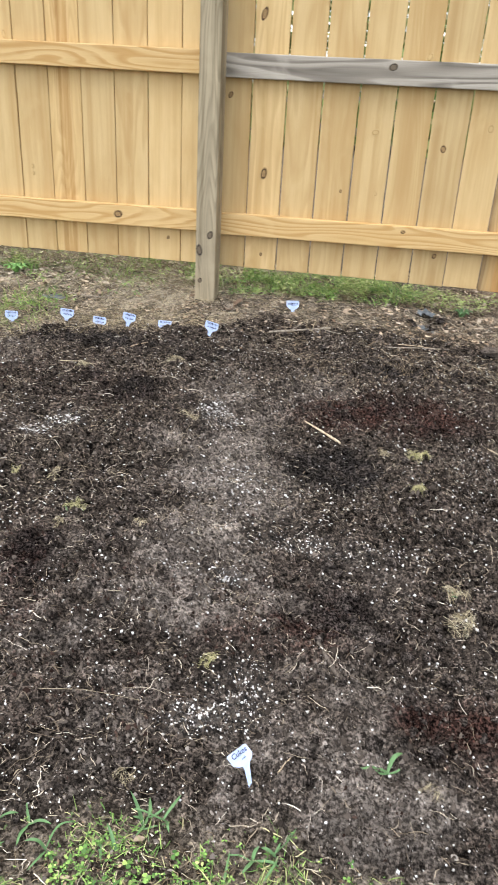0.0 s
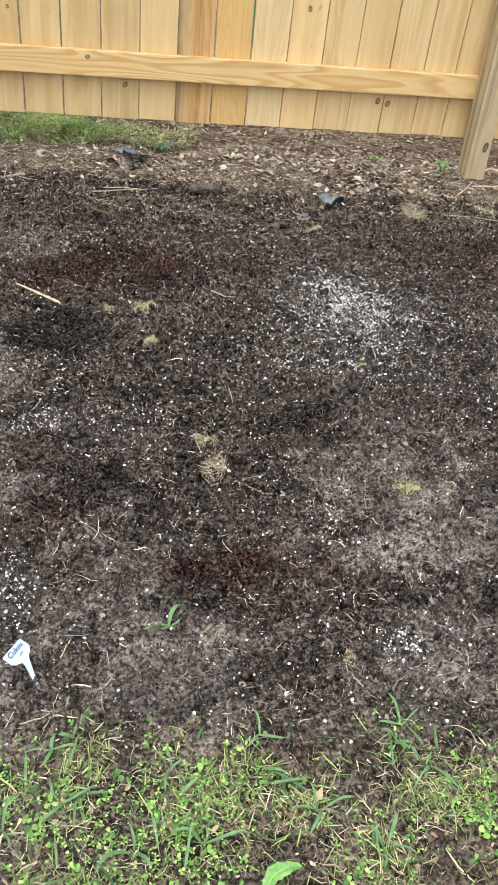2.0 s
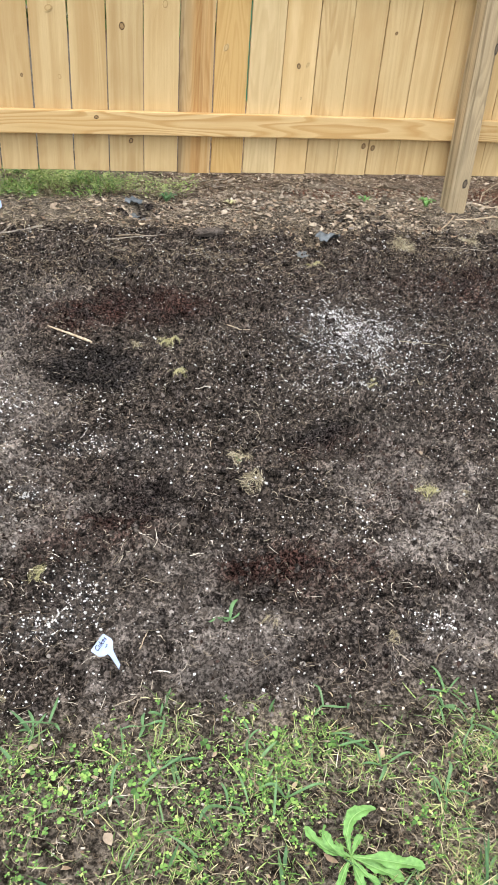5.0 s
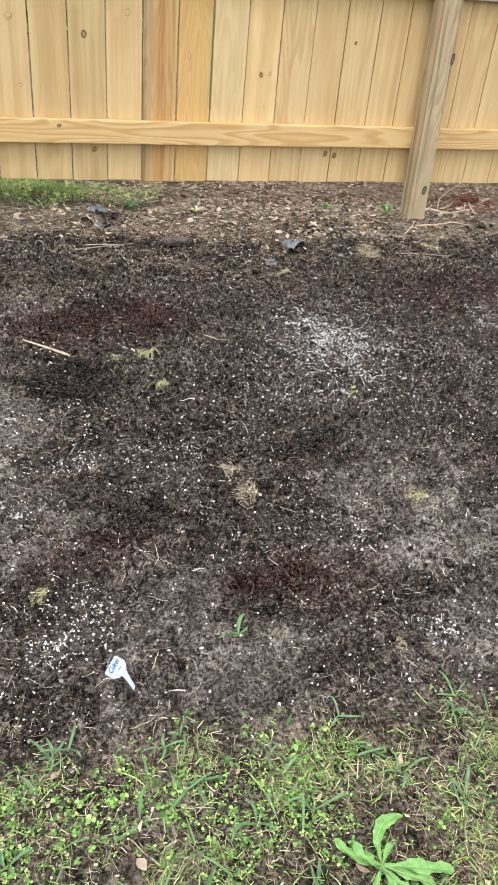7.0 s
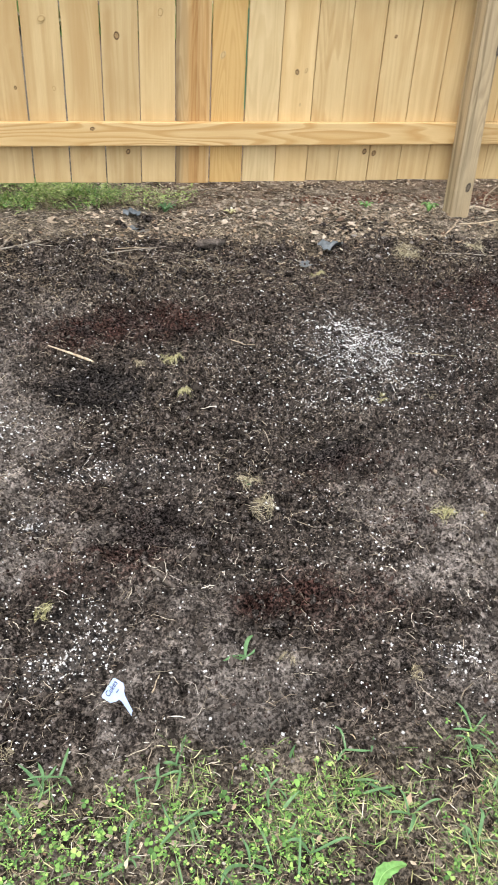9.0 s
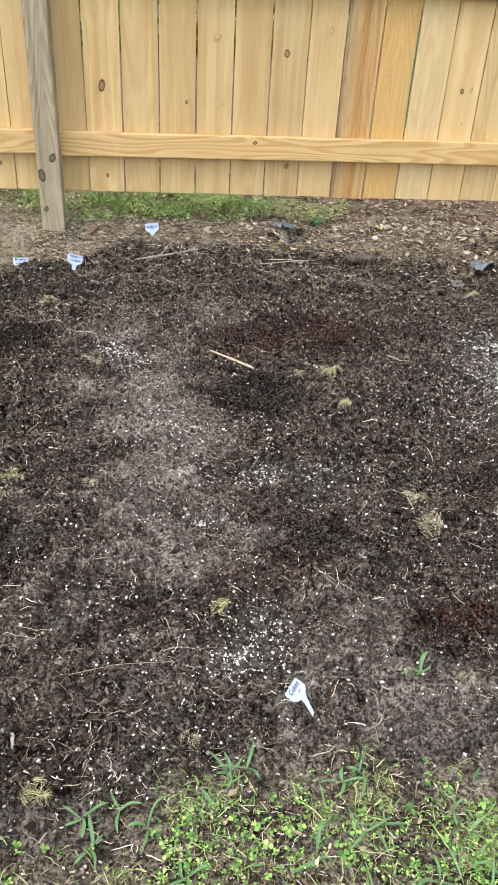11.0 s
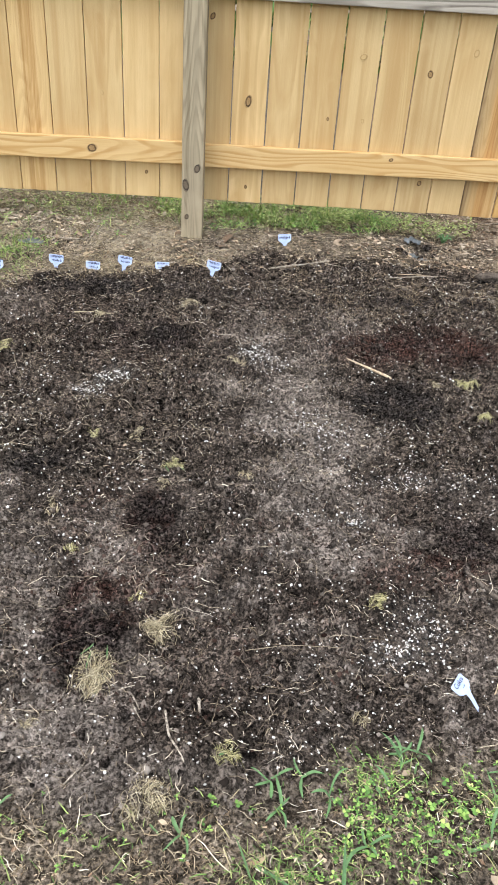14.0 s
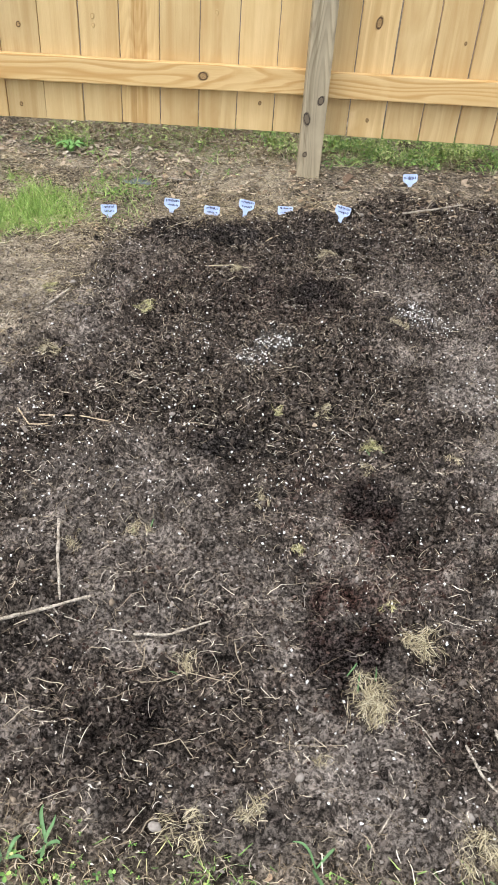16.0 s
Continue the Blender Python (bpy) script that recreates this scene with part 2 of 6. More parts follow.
PALE_CLOD = simple("dry_earth_crumbs", [(0.0, (0.09, 0.07, 0.05)), (0.6, (0.16, 0.125, 0.09)), (1.0, (0.26, 0.21, 0.16))], 0.95, 160, 0.6, gloss=0.02)
PERLITE = simple("perlite", [(0.0, (0.36, 0.34, 0.32)), (0.3, (0.64, 0.63, 0.61)), (1.0, (0.88, 0.88, 0.88))], 0.9, 300, 0.4)
STRAW = simple("dry_straw", [(0.0, (0.07, 0.052, 0.036)), (0.3, (0.18, 0.14, 0.098)), (0.6, (0.32, 0.265, 0.192)), (0.85, (0.52, 0.45, 0.345)), (1.0, (0.76, 0.70, 0.59))], 0.8, 90)
ROOT = simple("dead_roots", [(0.0, (0.08, 0.064, 0.052)), (0.4, (0.26, 0.22, 0.18)), (0.8, (0.42, 0.37, 0.31)), (1.0, (0.62, 0.57, 0.50))], 0.85, 90)
THATCH = simple("brown_thatch", [(0.0, (0.069, 0.0483, 0.03105)), (0.4, (0.1955, 0.1437, 0.0897)), (0.75, (0.33, 0.262, 0.17)), (1.0, (0.54, 0.465, 0.335))], 0.85, 90)
GOLD_THATCH = simple("golden_thatch", [(0.0, (0.11, 0.083, 0.045)), (0.4, (0.28, 0.222, 0.125)), (0.8, (0.46, 0.39, 0.245)), (1.0, (0.65, 0.58, 0.41))], 0.8, 90)
GREY_CRUMB = simple("grey_soil_crumbs", [(0.0, (0.016, 0.013, 0.011)), (0.4, (0.042, 0.0345, 0.029)), (0.75, (0.076, 0.063, 0.054)), (0.95, (0.12, 0.101, 0.088)), (1.0, (0.18, 0.155, 0.136))], 0.95, 300, 0.8, gloss=0.02)
BIG_CLOD = clod_material("soil_clod_grain", 1.1)
RED_CRUMB = simple("red_brown_crumbs", [(0.0, (0.012, 0.0072, 0.006)), (0.45, (0.036, 0.022, 0.0178)), (0.85, (0.078, 0.052, 0.043)), (1.0, (0.15, 0.115, 0.097))], 0.95, 260, 0.6, gloss=0.02)
DRY_TUFT = simple("dry_grass", [(0.0, (0.12, 0.095, 0.056)), (0.4, (0.33, 0.28, 0.175)), (0.8, (0.55, 0.485, 0.335)), (1.0, (0.74, 0.68, 0.52))], 0.75, 60)
YELLOW_TUFT = simple("yellowing_grass", [(0.0, (0.15, 0.15, 0.052)), (0.4, (0.38, 0.355, 0.16)), (1.0, (0.68, 0.63, 0.40))], 0.7, 60)
BLADE = simple("grass_blade", [(0.0, (0.084, 0.168, 0.042)), (0.4, (0.174, 0.294, 0.0744)), (0.7, (0.3, 0.396, 0.126)), (0.88, (0.456, 0.432, 0.204)), (1.0, (0.576, 0.504, 0.312))], 0.55, 60)
WIDE_BLADE = simple("broad_grass_blade", [(0.0, (0.052, 0.118, 0.045)), (0.6, (0.10, 0.192, 0.078)), (1.0, (0.18, 0.285, 0.13))], 0.5, 110)
CLOVER = simple("small_weed_leaf", [(0.0, (0.045, 0.105, 0.025)), (0.35, (0.10, 0.205, 0.046)), (0.75, (0.20, 0.345, 0.082)), (0.93, (0.32, 0.45, 0.12)), (1.0, (0.43, 0.46, 0.17))], 0.6, 60)
BRIGHT_GRASS = simple("fresh_grass", [(0.0, (0.12, 0.22, 0.045)), (0.5, (0.24, 0.38, 0.085)), (0.9, (0.40, 0.51, 0.17)), (1.0, (0.50, 0.48, 0.24))], 0.55, 60)
LITTER = simple("leaf_litter", [(0.0, (0.0672, 0.03808, 0.02464)), (0.2, (0.2128, 0.1366, 0.08736)), (0.5, (0.4032, 0.3024, 0.2016)), (0.9, (0.56, 0.4592, 0.336)), (1.0, (0.7168, 0.6272, 0.504))], 0.85, 90)
DRY_LEAF = simple("dry_fallen_leaf", [(0.0, (0.10, 0.062, 0.040)), (0.3, (0.23, 0.17, 0.115)), (0.65, (0.34, 0.272, 0.20)), (1.0, (0.48, 0.41, 0.32))], 0.8, 70, 0.5)
CHAFF = simple("chaff", [(0.0, (0.10, 0.08, 0.06)), (0.5, (0.28, 0.24, 0.19)), (1.0, (0.58, 0.53, 0.46))], 0.85, 90)
def bark_material(name, deep, grey, pale, flecks):
    s = Mat(name, 0.85)
    p = s.coord()
    patch, fine = s.noise(p, 55, 5, 0.7), s.noise(p, 330, 4, 0.7)
    c = s.mix(s.ramp(patch, [(0.36, 0.0), (0.60, 1.0)]), grey, pale)
    c = s.mix(s.math("MULTIPLY", s.ramp(s.noise(p, 95, 5, 0.7), [(0.54, 0.0), (0.62, 1.0)]), flecks), c, deep)
    c = s.mix(1.0, c, s.ramp(fine, [(0.36, 0.55), (0.62, 1.35)]), "MULTIPLY")
    return s.done(c, s.math("ADD", fine, patch), 0.8, 0.002)


BARK = bark_material("twig_bark", (0.055, 0.042, 0.032), (0.20, 0.168, 0.13), (0.40, 0.355, 0.295), 0.75)
DARK_BARK = bark_material("dark_branch_bark", (0.012, 0.009, 0.007), (0.050, 0.038, 0.030), (0.13, 0.108, 0.09), 0.7)
PEELED = bark_material("peeled_wood", (0.20, 0.125, 0.065), (0.40, 0.30, 0.19), (0.58, 0.48, 0.345), 0.45)
ROTTEN = bark_material("rotten_red_wood", (0.03, 0.012, 0.008), (0.11, 0.040, 0.024), (0.21, 0.095, 0.058), 0.8)
STONE = simple("pebble_stone", [(0.0, (0.10, 0.088, 0.076)), (0.5, (0.16, 0.142, 0.125)), (1.0, (0.27, 0.243, 0.215))], 0.9, 120, 0.5)
RED_LITTER = simple("red_rotten_bark", [(0.0, (0.0675, 0.0216, 0.0135)), (0.5, (0.189, 0.0621, 0.03645)), (1.0, (0.324, 0.135, 0.081))], 0.9, 120, 0.5)
WEED_LEAF = simple("weed_leaf", [(0.0, (0.105, 0.235, 0.055)), (0.5, (0.145, 0.295, 0.08)), (1.0, (0.19, 0.35, 0.11))], 0.5, 170, 0.5)
WEED_RIB = simple("weed_leaf_rib", [(0.0, (0.22, 0.38, 0.13)), (1.0, (0.26, 0.42, 0.15))], 0.45, 60)
PLASTIC = simple("torn_black_sheet", [(0.0, (0.07, 0.082, 0.09)), (1.0, (0.13, 0.15, 0.165))], 0.42, 45, 0.6, gloss=0.5)
TALL_LEAF = simple("tall_weed_leaf", [(0.0, (0.13, 0.19, 0.05)), (0.35, (0.26, 0.36, 0.095)), (0.75, (0.42, 0.51, 0.16)), (1.0, (0.60, 0.58, 0.28))], 0.6, 60)
# white plastic, with the blue cast of the skylight put into its colour
TAG_WHITE = simple("white_tag_plastic", [(0.0, (0.35, 0.45, 0.72)), (1.0, (0.39, 0.49, 0.75))], 0.4, 25, 0.05, gloss=0.4)
INK = simple("dark_marker_ink", [(0.0, (0.02, 0.02, 0.05)), (1.0, (0.03, 0.03, 0.07))], 0.6)
GREEN_PAINT = simple("green_paint_edge", [(0.0, (0.02, 0.16, 0.09)), (1.0, (0.03, 0.20, 0.12))], 0.6)


# ---- mesh helpers ----


def hash01(ix, iy, seed):
    h = (ix.astype(np.int64) * 374761393 + iy.astype(np.int64) * 668265263 + seed * 1442695041) & 0xFFFFFFFF
    h = ((h ^ (h >> 13)) * 1274126177) & 0xFFFFFFFF
    return ((h ^ (h >> 16)) & 0xFFFFFF) / float(0xFFFFFF)


def vnoise(x, y, seed=0):
    ix, iy = np.floor(x), np.floor(y)
    fx, fy = x - ix, y - iy
    fx, fy = fx * fx * (3 - 2 * fx), fy * fy * (3 - 2 * fy)
    a, b = hash01(ix, iy, seed), hash01(ix + 1, iy, seed)
    c, d = hash01(ix, iy + 1, seed), hash01(ix + 1, iy + 1, seed)
    return (a + (b - a) * fx) * (1 - fy) + (c + (d - c) * fx) * fy


def fbm(x, y, size, octaves=4, seed=0, gain=0.5):
    """Noise round 0, about -0.5 to 0.5; size: the width of its largest lumps."""
    total, amp, f, weight = 0.0, 1.0, 1.0 / size, 0.0
    for o in range(octaves):
        total = total + amp * (vnoise(x * f + 13.7 * o, y * f - 7.1 * o, seed + o) - 0.5)
        weight += amp
        amp, f = amp * gain, f * 2.03
    return total / weight


def clods(x, y, size, seed=0):
    """Rounded lumps with creases between them: 0 in a crease, up to 1 on a lump."""
    u, v = x / size, y / size
    iu, iv = np.floor(u), np.floor(v)
    best = np.zeros(np.broadcast(u, v).shape)
    for du in (-1, 0, 1):
        for dv in (-1, 0, 1):
            cu, cv = iu + du, iv + dv
            px, py = cu + hash01(cu, cv, seed), cv + hash01(cu, cv, seed + 5)
            r = 0.55 + 0.55 * hash01(cu, cv, seed + 9)
            best = np.maximum(best, np.sqrt(np.clip(1 - ((u - px) ** 2 + (v - py) ** 2) / r ** 2, 0, 1)) * r)
    return best


def smooth(a, b, v):
    t = np.clip((v - a) / (b - a), 0, 1)
    return t * t * (3 - 2 * t)


def blob(x, y, cx, cy, rx, ry, turn=0.0):
    """1 in the middle of an ellipse, 0 outside it."""
    c, s = math.cos(radians(turn)), math.sin(radians(turn))
    u, v = (x - cx) * c + (y - cy) * s, -(x - cx) * s + (y - cy) * c
    return 1 - smooth(0.35, 1.0, np.sqrt((u / rx) ** 2 + (v / ry) ** 2))


def lawn_edge(x):
    """The y at which the dug bed ends and the lawn begins."""
    return np.interp(x, [-1.2, -0.5, 0.1, 0.35, 0.6, 0.85, 1.1, 1.4, 2.5], [-2.62, -2.6, -2.62, -2.56, -2.49, -2.50, -2.50, -2.56, -2.6]) + 0.10 * fbm(x, x * 0 + 3.3, 0.16, 3, 31)


def bed_mask(x, y):
    """1 in the dug bed."""
    wob = 0.22 * fbm(x, y, 0.3, 3, 5)
    back = np.interp(x, [-0.8, -0.5, 0.1, 0.3, 1.0, 1.8, 3.2], [-0.60, -0.47, -0.40, -0.22, -0.25, -0.33, -0.30])
    left = np.interp(y, [-2.6, -1.7, -1.35, -1.0, -0.6, -0.4], [-1.30, -0.98, -0.80, -0.70, -0.62, -0.55])
    return smooth(-0.05, 0.05, y - lawn_edge(x)) * (1 - smooth(-0.06, 0.06, y - back + wob * 0.5)) * smooth(-0.12, 0.12, x - left + wob)


PROFILE_Y = [-300, -60, -12, -3.4, -2.3, -1.1, -0.5, -0.3, -0.13, 0.3, 4, 300]
PROFILE_Z = [-0.6, -0.5, -0.35, -0.215, -0.175, -0.12, -0.09, -0.055, -0.005, 0.0, 0.0, 0.0]


def ground_z(x, y):
    x, y = np.asarray(x, float), np.asarray(y, float)
    base = np.interp(y - 0.05, PROFILE_Y, PROFILE_Z) * 0.5 + np.interp(y + 0.05, PROFILE_Y, PROFILE_Z) * 0.5
    near = smooth(-8, -4, y) * (1 - smooth(1, 4, y)) * smooth(-6, -3, x) * (1 - smooth(5, 8, x))
    bed = bed_mask(x, y)
    z = base + 0.024 * fbm(x, y, 0.7, 3, 2) * near
    z = z + near * (0.022 * bed + 0.010) * fbm(x, y, 0.16, 3, 11)
    lump = np.abs(fbm(x, y, 0.055, 3, 21)) * 2
    bent_x, bent_y = x + 0.03 * fbm(x, y, 0.05, 2, 171), y + 0.03 * fbm(x, y, 0.05, 2, 173)
    clod = 0.6 * clods(bent_x, bent_y, 0.040, 141) * smooth(-0.06, 0.10, fbm(x, y, 0.16, 2, 147)) + 0.5 * clods(bent_x, bent_y, 0.020, 143)
    rough = 0.30 + 0.60 * smooth(-0.13, 0.15, fbm(x, y, 0.35, 3, 151)) + 0.3 * blob(x, y, 1.7, -1.9, 0.8, 0.8)
    z = z + near * (0.22 + 0.78 * bed) * rough * (0.024 * (lump - 0.25) + 0.042 * clod) + near * (0.006 + 0.040 * bed) * fbm(x, y, 0.026, 3, 41)
    for cx, cy, r, d in ((0.70, -1.31, 0.13, -0.022), (-0.39, -2.447, 0.06, -0.045), (-0.212, -1.743, 0.07, -0.02), (1.70, -0.36, 0.10, -0.045),
                         (1.00, -0.13, 0.08, -0.03), (1.245, -0.36, 0.09, 0.025), (1.0, -1.43, 0.03, -0.02), (0.085, -2.33, 0.03, -0.03), (1.9, -0.5, 0.12, 0.02),
                         (0.86, -2.04, 0.08, 0.02), (1.62, -2.33, 0.14, 0.025)):
        z = z + d * blob(x, y, cx, cy, r, r)
    return z


def mesh_from(name, verts, faces, material, smoothed=True):
    verts, faces = np.asarray(verts, np.float32), np.asarray(faces, np.int32)
    me = bpy.data.meshes.new(name)
    me.vertices.add(len(verts))
    me.vertices.foreach_set("co", verts.ravel())
    k = faces.shape[1]
    me.loops.add(faces.size)
    me.loops.foreach_set("vertex_index", faces.ravel())
    me.polygons.add(len(faces))
    me.polygons.foreach_set("loop_start", np.arange(0, faces.size, k, dtype=np.int32))
    me.polygons.foreach_set("loop_total", np.full(len(faces), k, np.int32))
    if smoothed:
        me.polygons.foreach_set("use_smooth", np.ones(len(faces), bool))
    me.update(calc_edges=True)
    me.validate()
    me.materials.append(material)
    return me


def part(name, data, parent, label=""):
    """A mesh (or a bmesh with its material) as a child of a thing or of a part."""
    ob = new(name, data)
    ob.parent = parent
    if label:
        ob["label"] = label
    return ob


def thing(name, place, label, category, group="", kind="", data=None, turn=0.0):
    ob = new(name, data)
    ob.matrix_basis = pose(*place, 0, 0, turn)
    return tagged(ob, label, category, group, kind)


def strips(paths, widths, up=None, fold=0.35):
    """Flat bent blades: paths N x S x 3, widths N x S. A shallow V across."""
    n, s, _ = paths.shape
    d = np.gradient(paths, axis=1)
    side = np.cross(d, np.array([0, 0, 1.0]) if up is None else up)
    side /= np.linalg.norm(side, axis=2, keepdims=True) + 1e-9
    nor = np.cross(side, d)
    nor /= np.linalg.norm(nor, axis=2, keepdims=True) + 1e-9
    w = widths[..., None] * 0.5
    v = np.stack([paths - side * w, paths - nor * w * fold, paths + side * w], 2)
    idx = np.arange(n * s * 3).reshape(n, s, 3)
    quads = [np.stack([idx[:, :-1, k], idx[:, :-1, k + 1], idx[:, 1:, k + 1], idx[:, 1:, k]], -1).reshape(-1, 4) for k in (0, 1)]
    return v.reshape(-1, 3), np.concatenate(quads)


def ribbons(paths, widths):
    """The finest strands: one narrow face a segment, each strand turned its own way."""
    n, k, _ = paths.shape
    d = np.gradient(paths, axis=1)
    a = np.sin(np.arange(n) * 12.9898) * 0.9
    side = np.cross(d, np.stack([np.sin(a), np.cos(a * 3.1) * np.sin(a), np.cos(a)], -1)[:, None])
    side /= np.linalg.norm(side, axis=2, keepdims=True) + 1e-9
    w = widths[..., None] * 0.5
    v = np.stack([paths - side * w, paths + side * w], 2)
    idx = np.arange(n * k * 2).reshape(n, k, 2)
    return v.reshape(-1, 3), np.stack([idx[:, :-1, 0], idx[:, :-1, 1], idx[:, 1:, 1], idx[:, 1:, 0]], -1).reshape(-1, 4)


def tubes(paths, radii, sides=4):
    """Round bent stalks: paths N x S x 3, radii N x S."""
    n, s, _ = paths.shape
    d = np.gradient(paths, axis=1)
    d /= np.linalg.norm(d, axis=2, keepdims=True) + 1e-9
    a = np.cross(d, np.array([0.13, 0.21, 1.0]))
    a /= np.linalg.norm(a, axis=2, keepdims=True) + 1e-9
    b = np.cross(d, a)
    ang = np.arange(sides) * 2 * math.pi / sides
    ring = np.cos(ang)[None, None, :, None] * a[:, :, None] + np.sin(ang)[None, None, :, None] * b[:, :, None]
    v = paths[:, :, None] + ring * radii[:, :, None, None]
    idx = np.arange(n * s * sides).reshape(n, s, sides)
    nxt = np.roll(idx, -1, axis=2)
    quads = np.stack([idx[:, :-1], nxt[:, :-1], nxt[:, 1:], idx[:, 1:]], -1).reshape(-1, 4)
    caps = []
    if sides == 4:
        caps = [idx[:, 0, ::-1].reshape(-1, 4), idx[:, -1].reshape(-1, 4)]
    return v.reshape(-1, 3), np.concatenate([quads, *caps])


def ico(sub=0):
    bm = bmesh.new()
    bmesh.ops.create_icosphere(bm, subdivisions=sub + 1, radius=1.0)
    v = np.array([x.co[:] for x in bm.verts])
    f = np.array([[x.index for x in q.verts] for q in bm.faces])
    bm.free()
    return v, f


def turns(n, rng):
    q = rng.normal(size=(n, 4))
    q /= np.linalg.norm(q, axis=1, keepdims=True)
    w, x, y, z = q.T
    return np.stack([np.stack([1 - 2 * (y * y + z * z), 2 * (x * y - z * w), 2 * (x * z + y * w)], -1),
                     np.stack([2 * (x * y + z * w), 1 - 2 * (x * x + z * z), 2 * (y * z - x * w)], -1),
                     np.stack([2 * (x * z - y * w), 2 * (y * z + x * w), 1 - 2 * (x * x + y * y)], -1)], 1)


OCTA = (np.array([(1, 0, 0), (-1, 0, 0), (0, 1, 0), (0, -1, 0), (0, 0, 1), (0, 0, -1.0)]), np.array([(0, 2, 4), (2, 1, 4), (1, 3, 4), (3, 0, 4), (2, 0, 5), (1, 2, 5), (3, 1, 5), (0, 3, 5)]))


PEAK = (np.array([(1, 0.1, -0.35), (-0.1, 1, -0.35), (-1, -0.1, -0.35), (0.1, -1, -0.35), (0.15, 0.1, 0.85)]), np.array([(0, 1, 4), (1, 2, 4), (2, 3, 4), (3, 0, 4)]))


def grains(xy, size, rng, squash=1.25):
    """The finest crumbs: low broken peaks, open below, pressed into the ground."""
    v, f = PEAK
    n = len(xy)
    vv = v[None] * (1 + 0.3 * np.clip(rng.normal(size=(n, 5, 3)), -1.8, 1.8)) + 0.16 * np.clip(rng.normal(size=(n, 5, 3)), -2, 2)
    a = rng.uniform(0, 2 * math.pi, (n, 1))
    s = size[:, None]
    x = (vv[..., 0] * np.cos(a) - vv[..., 1] * np.sin(a)) * s + xy[:, :1]
    y = (vv[..., 0] * np.sin(a) + vv[..., 1] * np.cos(a)) * s * rng.uniform(0.6, 1.0, (n, 1)) + xy[:, 1:]
    z = vv[..., 2] * s * squash * rng.uniform(0.6, 1.4, (n, 1)) + ground_z(xy[:, 0], xy[:, 1])[:, None]
    return np.stack([x, y, z], -1).reshape(-1, 3), (f[None] + (np.arange(n) * 5)[:, None, None]).reshape(-1, 3)


def lumps(xy, size, rng, squash=0.7, jitter=0.25, sink=0.25, sub=0):
    """Irregular crumbs lying on the ground; sub -1: the simplest."""
    v, f = OCTA if sub < 0 else ico(sub)
    n = len(xy)
    vv = v[None] * (1 + jitter * rng.normal(size=(n, len(v), 1))) * rng.uniform(0.6, 1.25, (n, 1, 3))
    vv = np.einsum("nij,nkj->nki", turns(n, rng), vv)
    vv[..., 2] *= squash
    vv *= size[:, None, None]
    z = ground_z(xy[:, 0], xy[:, 1]) + size * squash * (1 - 2 * sink)
    vv += np.stack([xy[:, 0], xy[:, 1], z], -1)[:, None]
    ff = f[None] + (np.arange(n) * len(v))[:, None, None]
    return vv.reshape(-1, 3), ff.reshape(-1, 3)


def scatter(n, x0, x1, y0, y1, density, rng):
    """n places in a rectangle, thinned by density(x, y) from 0 to 1."""
    out = np.zeros((0, 2))
    while len(out) < n:
        p = np.stack([rng.uniform(x0, x1, n * 2), rng.uniform(y0, y1, n * 2)], -1)
        out = np.concatenate([out, p[rng.uniform(size=len(p)) < density(p[:, 0], p[:, 1])]])
    return out[:n]


def lying(xy, length, rng, curl=0.8, arch=0.12, seg=6, lift=0.002):
    """Curved lines that lie on the ground: N x seg x 3."""
    n = len(xy)
    a = rng.uniform(0, 2 * math.pi, n)
    k = rng.normal(size=n) * curl
    k2 = rng.normal(size=n) * curl
    t = np.linspace(0, 1, seg)
    head = a[:, None] + k[:, None] * (t - 0.5) * 2 + k2[:, None] * (t - 0.5) ** 2 * 3
    head = head + rng.normal(size=head.shape) * 0.17
    step = length[:, None] / (seg - 1)
    x = np.cumsum(np.cos(head) * step, 1) + xy[:, :1]
    y = np.cumsum(np.sin(head) * step, 1) + xy[:, 1:]
    z = ground_z(x, y)
    z = z * 0.35 + z.max(1, keepdims=True) * 0.65
    z = z + lift + (np.sin(t * math.pi) * np.abs(rng.normal(size=n))[:, None] + t * rng.normal(size=n)[:, None] * 0.5) * arch * length[:, None]
    return np.stack([x, y, np.maximum(z, ground_z(x, y) + lift * 0.3)], -1)


def standing(xy, length, rng, lean=0.7, droop=0.8, seg=5, base=None):
    """Blades that grow out of the ground and bend over: N x seg x 3."""
    n = len(xy)
    a = rng.uniform(0, 2 * math.pi, n)
    tilt = np.abs(rng.normal(size=n)) * lean
    t = np.linspace(0, 1, seg)
    ang = tilt[:, None] + np.abs(rng.normal(size=n))[:, None] * droop * t
    ang = np.minimum(ang, 1.75)
    step = length[:, None] / (seg - 1)
    h = np.concatenate([np.zeros((n, 1)), np.cumsum(np.sin(ang[:, 1:]) * step, 1)], 1)
    up = np.concatenate([np.zeros((n, 1)), np.cumsum(np.cos(ang[:, 1:]) * step, 1)], 1)
    x, y = xy[:, :1] + h * np.cos(a)[:, None], xy[:, 1:] + h * np.sin(a)[:, None]
    z0 = ground_z(xy[:, 0], xy[:, 1])[:, None] if base is None else base
    z = z0 - 0.003 + up
    return np.stack([x, y, np.maximum(z, ground_z(x, y) + 0.001) if base is None else z], -1)


